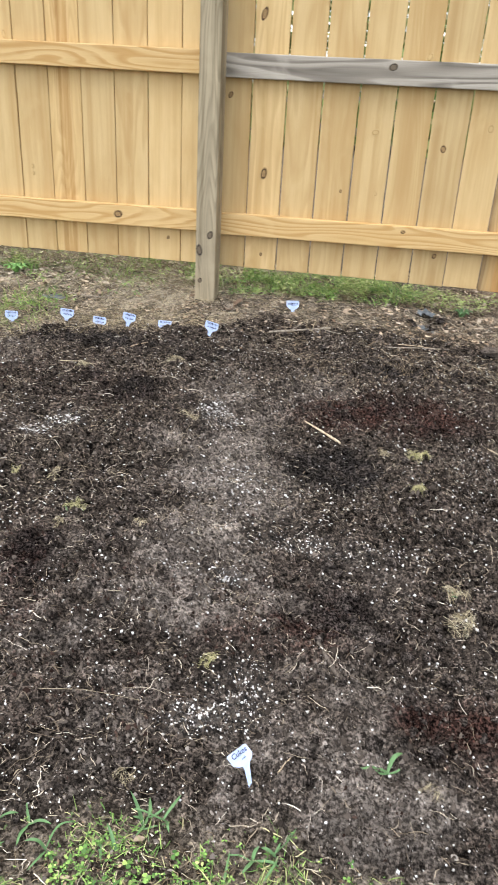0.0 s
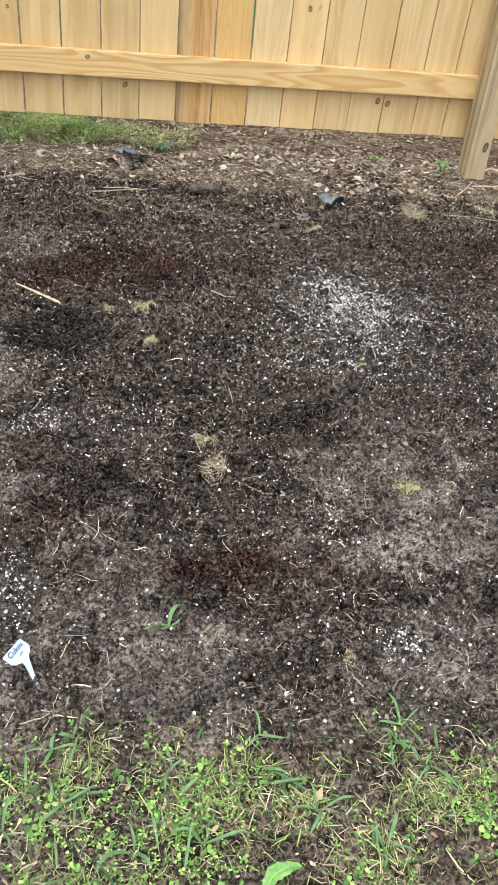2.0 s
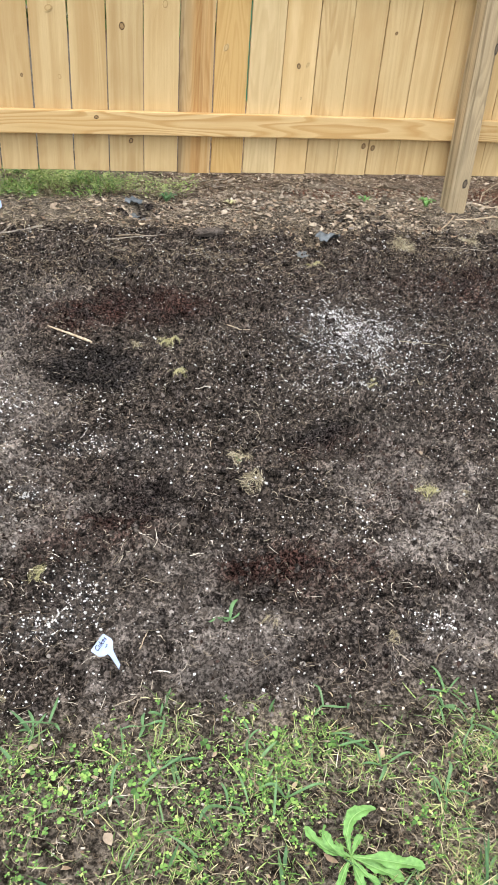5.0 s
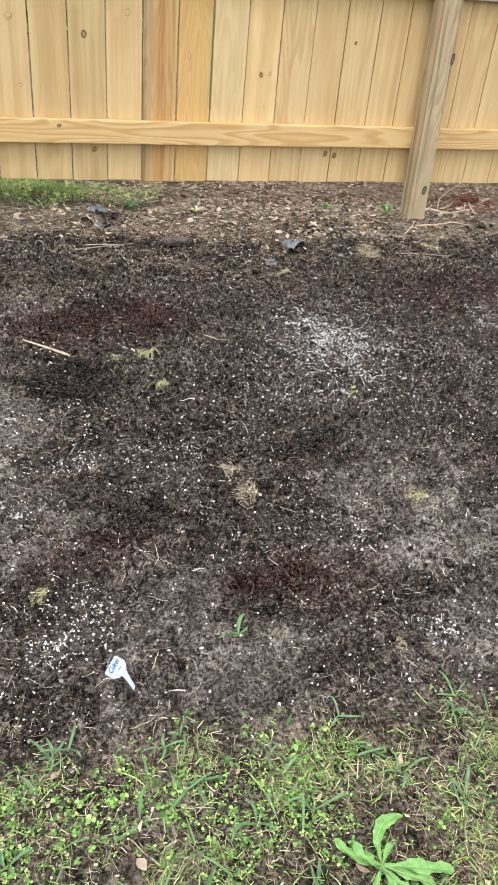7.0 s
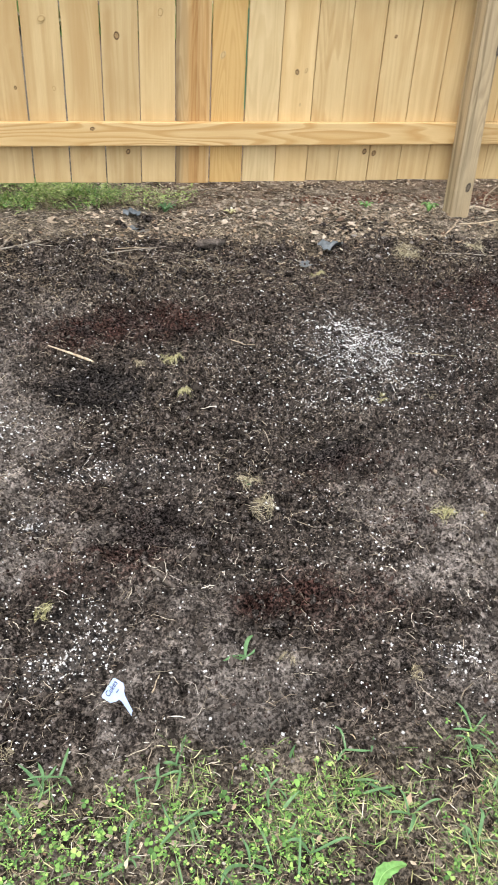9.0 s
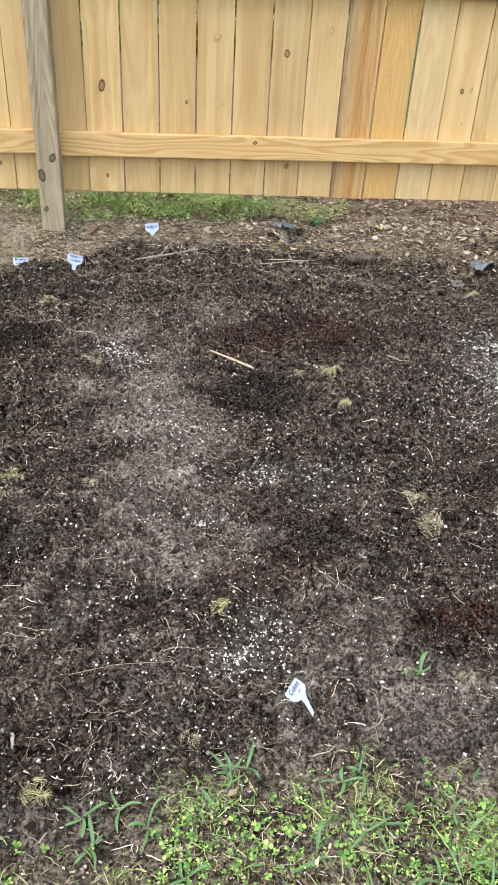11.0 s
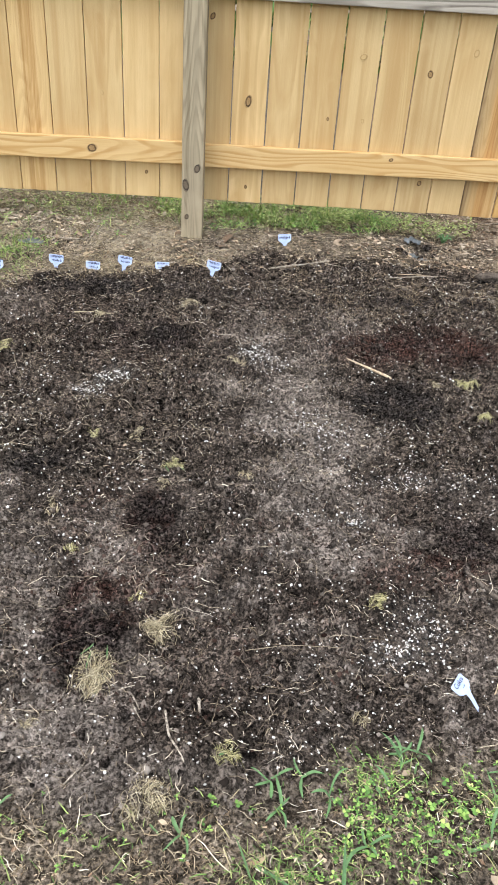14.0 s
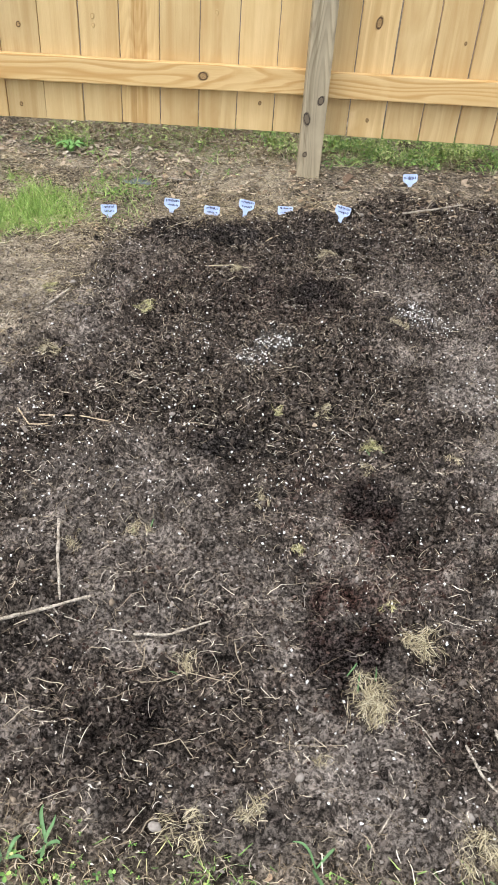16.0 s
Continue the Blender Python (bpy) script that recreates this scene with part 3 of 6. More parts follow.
def flakes(xy, size, rng):
    """Curled bits of dead leaves."""
    n = len(xy)
    t = np.array([(-1, 0, 0.25), (-0.45, 0.45, 0.05), (-0.4, -0.42, 0.1), (0, 0, -0.05), (0.4, 0.5, 0.12), (0.45, -0.4, 0.05), (1.0, 0.05, 0.3)])
    f0 = np.array([(0, 3, 1), (0, 2, 3), (1, 3, 4), (2, 5, 3), (3, 6, 4), (3, 5, 6)])
    v = t[None] * (1 + 0.35 * np.clip(rng.normal(size=(n, 7, 3)), -1.3, 1.3)) * size[:, None, None]
    a, tx, ty = rng.uniform(0, 2 * math.pi, n), np.clip(rng.normal(size=n), -1, 1) * 0.3, np.clip(rng.normal(size=n), -1, 1) * 0.3
    x = v[..., 0] * np.cos(a)[:, None] - v[..., 1] * np.sin(a)[:, None] + xy[:, :1]
    y = v[..., 0] * np.sin(a)[:, None] + v[..., 1] * np.cos(a)[:, None] + xy[:, 1:]
    z = v[..., 2] + v[..., 0] * tx[:, None] + v[..., 1] * ty[:, None]
    z = z - z.min(1, keepdims=True) * 0.8 + ground_z(xy[:, 0], xy[:, 1])[:, None]
    return np.stack([x, y, z], -1).reshape(-1, 3), (f0[None] + (np.arange(n) * 7)[:, None, None]).reshape(-1, 3)


def fallen(xy, size, rng, wide=0.55, lift=0.003):
    """Whole fallen leaves: pointed ovals, cupped and twisted, lying on the ground."""
    n, rows, cols = len(xy), 6, 3
    u, v = np.linspace(-1, 1, rows), np.linspace(-1, 1, cols)
    half = wide * np.maximum(1 - np.abs(u) ** 1.7, 0.04)
    px = np.broadcast_to(u[:, None], (rows, cols))[None] * np.ones((n, 1, 1))
    py = (half[:, None] * v[None])[None] * rng.uniform(0.7, 1.25, (n, 1, 1)) + 0.22 * rng.normal(size=(n, 1, 1)) * (px ** 2)
    pz = np.clip(rng.normal(size=(n, 1, 1)), -1.5, 1.5) * 0.35 * py ** 2 / wide + np.clip(rng.normal(size=(n, 1, 1)), -1.5, 1.5) * 0.16 * px ** 2 + rng.normal(size=(n, 1, 1)) * 0.14 * px * py / wide
    pz = pz + 0.05 * rng.normal(size=pz.shape)
    tx, ty = (np.clip(rng.normal(size=(n, 1, 1)), -1.4, 1.4) * 0.24 for _ in range(2))
    pz = pz + px * tx + py * ty
    a = rng.uniform(0, 2 * math.pi, (n, 1, 1))
    s = size[:, None, None]
    x, y = (px * np.cos(a) - py * np.sin(a)) * s + xy[:, :1, None], (px * np.sin(a) + py * np.cos(a)) * s + xy[:, 1:, None]
    z = (pz - pz.min((1, 2), keepdims=True) * 0.7) * s + ground_z(xy[:, 0], xy[:, 1])[:, None, None] + lift
    idx = np.arange(n * rows * cols).reshape(n, rows, cols)
    f = np.stack([idx[:, :-1, :-1], idx[:, :-1, 1:], idx[:, 1:, 1:], idx[:, 1:, :-1]], -1).reshape(-1, 4)
    return np.stack([x, y, z], -1).reshape(-1, 3), f


def taper(n, w, shape):
    return np.asarray(w)[:, None] * np.asarray(shape)[None]


# ---- ground ----
def axis(lo, hi, step, far):
    core = np.arange(lo, hi + step / 2, step)
    out, d, left, right = [], step, [], []
    a, b = lo, core[-1]
    while a > -far:
        d *= 1.35
        a -= d
        b += d
        left.append(a), right.append(b)
    return np.concatenate([left[::-1], core, right])


gx, gy = axis(-1.4, 2.8, 0.0088, 300), axis(-2.92, 0.2, 0.0073, 300)
X, Y = np.meshgrid(gx, gy)
Z = ground_z(X, Y)
nx, ny = len(gx), len(gy)
grid = np.arange(nx * ny).reshape(ny, nx)
quads = np.stack([grid[:-1, :-1], grid[:-1, 1:], grid[1:, 1:], grid[1:, :-1]], -1).reshape(-1, 4)
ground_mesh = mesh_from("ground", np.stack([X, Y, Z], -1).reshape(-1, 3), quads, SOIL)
bed = bed_mask(X, Y)


def dust_mask(x, y):
    """Trodden, dried-out soil."""
    m = 1.0 * blob(x, y, 0.40, -1.45, 0.30, 0.80, 12) + 1.2 * blob(x, y, 0.24, -2.15, 0.42, 0.46, 0) + 3.2 * blob(x, y, 1.55, -2.17, 0.34, 0.10, 8)
    m = m + 2.2 * blob(x, y, 1.45, -2.44, 0.42, 0.12, 0) + 0.5 * blob(x, y, 0.62, -1.85, 0.35, 0.2, 20) + 0.55 * blob(x, y, 0.5, -0.85, 0.3, 0.25, 0)
    m = m + 1.5 * blob(x, y, 0.36, -2.38, 0.40, 0.2, 0) + 1.2 * blob(x, y, -0.35, -2.5, 0.4, 0.25, 0) + 0.5 * blob(x, y, -0.45, -1.9, 0.3, 0.3, 0) + 0.9 * blob(x, y, 0.9, -2.47, 0.6, 0.12, 0) + 0.9 * blob(x, y, -0.80, -1.30, 0.35, 0.55) + 0.7 * blob(x, y, -0.58, -0.85, 0.2, 0.25)
    m = m + 0.3 * blob(x, y, 1.65, -1.80, 0.75, 0.5) + 1.2 * blob(x, y, 1.15, -2.38, 0.40, 0.13) + 1.2 * blob(x, y, 0.05, -2.48, 0.6, 0.25)
    m = m + 0.95 * smooth(-1.6, -2.35, y) + 0.6 * blob(x, y, 1.75, -2.2, 0.8, 0.5)
    sure = np.clip(1.4 * blob(x, y, 1.54, -2.165, 0.36, 0.10, 8) + 1.2 * blob(x, y, 1.50, -2.45, 0.36, 0.10, 0) + 1.2 * fbm(x, y, 0.08, 4, 67, 0.65) * (blob(x, y, 1.5, -2.3, 0.5, 0.3) > 0), 0, 0.9)
    return np.maximum(sure, np.clip(m * 0.8, 0, 0.95) * (0.12 + 0.88 * smooth(-0.10, 0.12, fbm(x, y, 0.22, 6, 61, 0.7))))


def damp_mask(x, y):
    """Freshly turned soil, still damp and clean."""
    m = 0.0
    pit = np.clip(2.0 * blob(x, y, 0.72, -1.345, 0.20, 0.15, -15) + 1.2 * fbm(x, y, 0.06, 4, 829, 0.65) - 0.2, 0, 1)
    for cx, cy, rx, ry in ((0.70, -1.31, 0.20, 0.16), (-0.36, -2.437, 0.085, 0.07), (-0.212, -1.743, 0.15, 0.11), (-0.25, -0.60, 0.70, 0.13), (1.70, -0.37, 0.20, 0.10), (1.02, -0.15, 0.14, 0.07), (0.86, -0.96, 0.42, 0.15),
                           (1.25, -0.38, 0.12, 0.05), (1.68, -2.33, 0.25, 0.09), (0.0, -2.25, 0.12, 0.22), (2.35, -0.80, 0.4, 0.14), (1.05, -0.62, 0.4, 0.08), (0.78, -1.95, 0.2, 0.14), (-0.1, -1.0, 0.3, 0.15),
                           (0.08, -1.95, 0.1, 0.2), (1.30, -1.75, 0.15, 0.08), (1.05, -2.2, 0.16, 0.06)):
        m = m + 1.15 * blob(x, y, cx, cy, rx, ry)
    m = np.clip(m + 0.9 * fbm(x, y, 0.10, 4, 823, 0.65) * (m > 0.02), 0, 1) * (0.35 + 0.65 * smooth(-0.16, 0.10, fbm(x, y, 0.10, 4, 821, 0.65)))
    return np.maximum(m, pit * (blob(x, y, 0.72, -1.345, 0.3, 0.24) > 0))


def red_mask(x, y):
    m = 2.0 * blob(x, y, 0.84, -0.96, 0.40, 0.17, 5) + 2.0 * blob(x, y, 1.12, -2.21, 0.26, 0.11, -8) + 1.4 * blob(x, y, 1.39, -2.03, 0.12, 0.09) + 0.9 * blob(x, y, 0.12, -2.1, 0.16, 0.12) + 0.6 * blob(x, y, 1.35, -1.85, 0.25, 0.12, 0) + 0.7 * blob(x, y, 2.2, -0.9, 0.5, 0.3, 0)
    m = m + 0.6 * blob(x, y, 0.0, -2.0, 0.2, 0.35, 0) + 0.6 * blob(x, y, 0.7, -2.05, 0.2, 0.12, 0)
    return np.clip(m + 0.22 * smooth(0.0, 0.25, fbm(x, y, 0.45, 3, 77)), 0, 1) * (0.3 + 0.7 * smooth(-0.16, 0.08, fbm(x, y, 0.09, 5, 79, 0.7)))


def dry_mask(x, y):
    """Bleached sandy earth beside the bed."""
    m = 1.0 * blob(x, y, -1.15, -1.15, 0.55, 0.75) + 0.6 * blob(x, y, -0.95, -1.75, 0.35, 0.5) + 0.6 * blob(x, y, -0.15, -0.17, 0.5, 0.2) + 1.0 * blob(x, y, -0.7, 0.1, 0.9, 0.5) + 0.7 * blob(x, y, 1.9, 0.2, 1.0, 0.35)
    return np.clip(m, 0, 1) * (0.3 + 0.7 * smooth(-0.08, 0.12, fbm(x, y, 0.16, 5, 881, 0.7))) * (1 - bed_mask(x, y))


soil = np.ones((nx * ny, 4), np.float32)
soil[:, 0] = (dust_mask(X, Y) * (1 - damp_mask(X, Y)) * bed).ravel()
soil[:, 1] = np.maximum(red_mask(X, Y) * bed, 0.6 * smooth(-0.05, 0.12, Y) * smooth(1.0, 1.4, X)).ravel()
soil[:, 2] = ((1 - bed) * (1 - 0.5 * smooth(-2.3, -2.6, Y)) * (1 - 0.2 * smooth(-0.62, -0.5, Y) * smooth(0.0, 0.5, X))).ravel()
HEAPS = ((1.95, -1.25, 0.55, 0.6, 0.10), (2.30, -1.10, 0.16, 0.14, 0.35), (1.56, -1.16, 0.14, 0.26, 0.32), (1.57, -1.25, 0.34, 0.42, 0.34), (1.57, -1.22, 0.18, 0.17, 0.3), (1.42, -1.5, 0.25, 0.12, 0.2), (-0.13, -1.29, 0.08, 0.06, 1.0), (-0.19, -1.36, 0.08, 0.05, 0.5), (0.288, -1.05, 0.06, 0.09, 0.7), (0.34, -1.13, 0.10, 0.05, 0.4),
         (0.58, -2.29, 0.08, 0.05, 0.7), (0.66, -2.22, 0.09, 0.12, 0.3), (0.55, -1.89, 0.05, 0.03, 0.7), (0.45, -1.9, 0.10, 0.04, 0.3), (1.33, -2.40, 0.09, 0.05, 0.45), (0.45, -1.5, 0.14, 0.15, 0.2), (0.75, -1.72, 0.25, 0.05, 0.3))
soil[:, 3] = (np.clip(sum(0.25 * k * blob(X, Y, cx, cy, rx, ry) for cx, cy, rx, ry, k in HEAPS), 0, 1) * bed).ravel()
damp = np.zeros((nx * ny, 4), np.float32)
damp[:, 0] = (damp_mask(X, Y) * bed).ravel()
damp[:, 1] = dry_mask(X, Y).ravel()
damp[:, 2] = smooth(-2.94, -3.2, Y).ravel()
damp_layer = ground_mesh.color_attributes.new("damp", "FLOAT_COLOR", "POINT")
damp_layer.data.foreach_set("color", damp.ravel())
layer = ground_mesh.color_attributes.new("soil", "FLOAT_COLOR", "POINT")
layer.data.foreach_set("color", soil.ravel())
ground = tagged(new("ground", ground_mesh), "dark dug garden soil running into thin lawn", "ground", kind="structure")


# ---- fence ----
def box_mesh(name, sx, sy, sz, material, bevel=0.003, cuts=0, warp=0.0, seed=0, ragged=0.0):
    """A sawn board: origin at its middle."""
    bm = bmesh.new()
    bmesh.ops.create_cube(bm, size=1.0)
    for v in bm.verts:
        v.co = Vector((v.co.x * sx, v.co.y * sy, v.co.z * sz))
    bmesh.ops.bevel(bm, geom=list(bm.edges), offset=bevel, segments=2, affect="EDGES", profile=0.6)
    if cuts:
        long = max((sx, 0), (sz, 2))[1]
        step = (sx, sy, sz)[long] / cuts
        for i in range(1, cuts):
            co, no = [0, 0, 0], [0, 0, 0]
            co[long], no[long] = -(sx, sy, sz)[long] / 2 + i * step, 1
            bmesh.ops.bisect_plane(bm, geom=bm.verts[:] + bm.edges[:] + bm.faces[:], plane_co=co, plane_no=no)
        for v in bm.verts:
            t = v.co[long] * 2.1 + seed * 9.7
            v.co.y += warp * (noise.noise((t, seed, 0)))
            side = 2 if long == 0 else 0
            v.co[side] += warp * 0.5 * noise.noise((t * 1.7, seed, 4.0)) + ragged * noise.noise((v.co[long] * 16.0, seed * 3.1, math.copysign(5.0, v.co[side])))
    me = bpy.data.meshes.new(name)
    bm.to_mesh(me)
    bm.free()
    me.materials.append(material)
    return me


def fence_bottom(x):
    return float(np.interp(x, [-4, -1.23, -0.08, 1.25, 2.41, 2.96, 6], [0.07, 0.105, 0.122, 0.125, 0.137, 0.139, 0.15]))


fence = thing("fence", (0, 0, 0), "new pale pine board fence with weathered wooden posts", "fence")
POST = 0.089
for px, lean, mat, label in ((-2.44, 0.0, POST_WOOD, ""), (0.003, 0.0, POST_WOOD, "weathered grey-brown square post"), (2.443, -1.5, POST_WARM, "half-weathered square post with pale sides"), (4.88, 0.0, POST_WOOD, "")):
    post = part("post", box_mesh("post", POST, POST, 2.2, mat, 0.005, 12, 0.003, px), fence, label)
    post.matrix_basis = pose(px, -0.0385 - POST / 2, 0.45, 0, lean, 0) @ pose(0, 0, 0.45)
RAIL = 0.089
for x0, z0, x1, z1, mat, label in (
        (-2.44, 0.275, -0.001, 0.314, RAIL_PINE, "new yellow pine rail"), (0.001, 0.308, 2.441, 0.341, RAIL_PINE, "new yellow pine rail"), (2.443, 0.341, 4.88, 0.38, RAIL_PINE, "new yellow pine rail"),
        (-2.44, 0.930, -0.001, 0.930, RAIL_PINE, "new yellow pine rail"), (0.001, 0.923, 2.441, 0.935, RAIL_GREY, "weathered grey rail"), (2.443, 0.945, 4.88, 0.97, RAIL_GREY, "weathered grey rail")):
    rail = part("rail", box_mesh("rail", x1 - x0 - 0.003, 0.037, RAIL, mat, 0.004, 16, 0.003, x0 + z0), fence, label)
    rail.matrix_basis = pose((x0 + x1) / 2, -0.0195, (z0 + z1) / 2, 0, -math.degrees(math.atan2(z1 - z0, x1 - x0)), 0)

EDGES = [-2.54 + 0.1495 * i for i in range(10)] + [-1.045, -0.895, -0.744, -0.594, -0.444, -0.296, -0.149, 0.0, 0.146, 0.291, 0.437, 0.584, 0.728, 0.874, 1.018, 1.162, 1.305, 1.449,
         1.593, 1.737, 1.881, 2.025, 2.174, 2.314, 2.458] + [2.458 + 0.145 * (i + 1) for i in range(17)]
SPECIAL = {-0.744: PINE_STREAKED, 1.162: PINE_STAINED, 1.305: PINE_ORANGE, 1.449: PINE_PALE}
pickets = {}
prng = random.Random(4)
for a, b in zip(EDGES, EDGES[1:]):
    mat = SPECIAL.get(a, PINE)
    gap = 0.0055 if a == -0.895 else 0.003 if a < 0.1 or a > 1.4 else prng.choice((0.0042, 0.005, 0.0066))
    top = 1.93
    foot = fence_bottom((a + b) / 2) + prng.uniform(-0.002, 0.002)
    p = part("picket", box_mesh("picket", b - a - gap, 0.016, top - foot, mat, 0.0026, 26, 0.0025, a, 0.0011), fence, "orange-brown stained picket" if mat is PINE_STAINED else "brown-streaked picket" if mat is PINE_STREAKED else "")
    p.matrix_basis = pose((a + b) / 2 - 0.0003, 0.0085 + prng.uniform(0, 0.0025), (top + foot) / 2, 0, prng.uniform(-0.08, 0.08), 0)
    pickets[round(a, 3)] = p


edge = part("paint_line", box_mesh("paint_line", 0.0035, 0.002, 0.36, GREEN_PAINT, 0.0006, 10, 0.002, 3), pickets[1.305], "green paint along the edge")
edge.matrix_basis = pickets[1.305].matrix_basis.inverted() @ pose(1.4458, -0.0008, 0.60)


def knot_mesh(rng):
    """An irregular oval a hair proud of the wood, its front towards -y."""
    n = 20
    v = [(0, -1.2, 0)]
    for ring, y in ((0.55, -1.0), (1.0, 0.6)):
        for i in range(n):
            a = 2 * math.pi * i / n
            r = ring * (1 + 0.13 * math.sin(2 * a + rng.random() * 0.5) + rng.uniform(-0.05, 0.05))
            v.append((r * math.cos(a), y, r * math.sin(a)))
    me = bpy.data.meshes.new("knot")
    me.from_pydata(v, [], [(0, 1 + (i + 1) % n, 1 + i) for i in range(n)] + [(1 + i, 1 + (i + 1) % n, 1 + n + (i + 1) % n, 1 + n + i) for i in range(n)])
    me.update()
    return me


def knot(parent, x, y, z, rx, rz, mat, turn=0.0):
    me = knot_mesh(prng)
    me.materials.append(mat)
    k = part("knot", me, parent)
    k.matrix_basis = parent.matrix_basis.inverted() @ (pose(x, y, z, 0, turn, 0) @ Matrix.Diagonal((rx, 0.0008, rz, 1)))
    return k


def picket_at(x):
    return pickets[max(a for a in pickets if a <= x)]


bpy.context.view_layer.update()
KNOTS = [(0.060, 0.816, 0.011, 0.016, KNOT_DARK), (0.545, 0.477, 0.006, 0.008, KNOT_DARK), (0.222, 0.186, 0.007, 0.009, KNOT_DARK), (0.833, 0.986, 0.009, 0.017, KNOT), (0.964, 0.248, 0.010, 0.013, KNOT_DARK), (0.688, 0.478, 0.008, 0.011, KNOT),
         (1.102, 0.750, 0.012, 0.017, KNOT), (1.350, 0.614, 0.010, 0.016, KNOT), (1.685, 0.439, 0.006, 0.008, KNOT), (-1.119, 0.434, 0.010, 0.012, KNOT_DARK), (-1.141, 0.157, 0.008, 0.010, KNOT_DARK), (-0.205, 0.221, 0.007, 0.009, KNOT_DARK), (-0.932, 0.995, 0.010, 0.020, KNOT),
         (0.215, 0.523, 0.014, 0.026, KNOT_DARK), (0.934, 0.666, 0.013, 0.017, KNOT_DARK), (0.184, 1.107, 0.014, 0.030, KNOT_DARK), (-0.383, 0.518, 0.008, 0.011, KNOT), (-0.842, 0.478, 0.008, 0.012, KNOT), (-0.840, 0.448, 0.008, 0.009, KNOT), (0.661, 0.711, 0.017, 0.012, KNOT),
         (2.074, 0.705, 0.007, 0.008, KNOT_DARK), (2.0, 0.256, 0.011, 0.014, KNOT_DARK), (2.045, 0.249, 0.011, 0.014, KNOT_DARK), (1.662, 0.562, 0.009, 0.012, KNOT_DARK), (1.70, 0.568, 0.006, 0.012, KNOT)]
for kx, kz, rx, rz, mat in KNOTS:
    knot(picket_at(kx), kx, 0.0002, kz, rx, rz, mat, prng.uniform(-25, 25))
rails = [o for o in fence.children if o.name.startswith("rail")]
posts = [o for o in fence.children if o.name.startswith("post")]
knot(rails[0], -0.426, -0.0384, 0.31, 0.022, 0.018, KNOT_DARK)
knot(rails[1], 0.823, -0.0384, 0.341, 0.010, 0.008, KNOT_DARK)
knot(rails[4], 0.702, -0.0384, 0.945, 0.019, 0.015, KNOT_POST)
knot(posts[1], -0.024, -0.1281, 0.205, 0.014, 0.027, KNOT_POST, -15)
knot(posts[1], 0.022, -0.1281, 0.272, 0.013, 0.019, KNOT_POST, 10)
knot(posts[1], -0.018, -0.1281, 0.075, 0.009, 0.012, KNOT_POST)
knot(posts[2], 2.47, -0.1281, 0.13, 0.012, 0.022, KNOT_POST)
knot(posts[2], 2.478, -0.1281, 0.68, 0.009, 0.026, KNOT_POST)


# ---- loose cover of the ground ----
def stuff(name, geo, mat, label, category, smoothed=True):
    return tagged(new(name, mesh_from(name, geo[0], geo[1], mat, smoothed)), label, category, kind="stuff")


rng = np.random.default_rng(3)
def crumb_d(x, y):
    return (0.15 + 0.85 * bed_mask(x, y)) * (0.5 + 0.5 * smooth(-0.1, 0.15, fbm(x, y, 0.22, 3, 91))) * (1 - 0.85 * dust_mask(x, y)) * (1 - 0.75 * damp_mask(x, y))


def clump(x, y):
    return 0.22 + 0.78 * smooth(-0.05, 0.12, fbm(x, y, 0.035, 3, 97))


xy = scatter(52000, -1.1, 2.6, -2.66, -0.2, crumb_d, rng)
stuff("soil_crumbs", grains(xy, np.minimum(rng.gamma(1.4, 0.0013, len(xy)) + 0.0013, 0.008), rng), CLOD, "dark crumbs of dug soil", "soil")
xy = scatter(7500, -0.9, 2.6, -2.62, -0.2, lambda x, y: bed_mask(x, y) * (0.15 + 0.35 * smooth(0.9, 1.5, x) + 0.5 * smooth(0.0, 0.2, fbm(x, y, 0.3, 3, 95)) + 0.8 * blob(x, y, 1.66, -2.32, 0.3, 0.14)) * (1 - 0.7 * dust_mask(x, y)), rng)
stuff("soil_clods", lumps(xy, np.minimum(rng.gamma(1.1, 0.0026, len(xy)) + 0.002, 0.015), rng, 0.8, 0.30, 0.30, 0), BIG_CLOD, "loose clods of dug soil", "soil")
xy = scatter(58000, -1.0, 2.6, -2.66, -0.2, lambda x, y: (0.1 + 0.9 * bed_mask(x, y)) * (1 - 0.85 * damp_mask(x, y)) * (1 - 0.75 * red_mask(x, y)) * clump(x, y), rng)
stuff("grey_crumbs", grains(xy, np.minimum(rng.gamma(1.3, 0.0012, len(xy)) + 0.0012, 0.008), rng), GREY_CRUMB, "grey-brown crumbs of dug soil", "soil")
xy = scatter(11000, -0.6, 2.6, -2.6, -0.2, lambda x, y: bed_mask(x, y) * red_mask(x, y) * clump(x, y), rng)
stuff("red_crumbs", grains(xy, np.minimum(rng.gamma(1.5, 0.0011, len(xy)) + 0.0012, 0.006), rng), RED_CRUMB, "dark red-brown crumbs of fresh soil", "soil")
xy = scatter(24000, -1.2, 2.9, -2.65, -0.3, lambda x, y: (dust_mask(x, y) * 0.9 + 0.12) * (1 - damp_mask(x, y)), rng)
stuff("dusty_crumbs", grains(xy, np.minimum(rng.gamma(1.6, 0.0010, len(xy)) + 0.0011, 0.006), rng), DUSTY_CLOD, "grey dried crumbs on trodden soil", "soil")

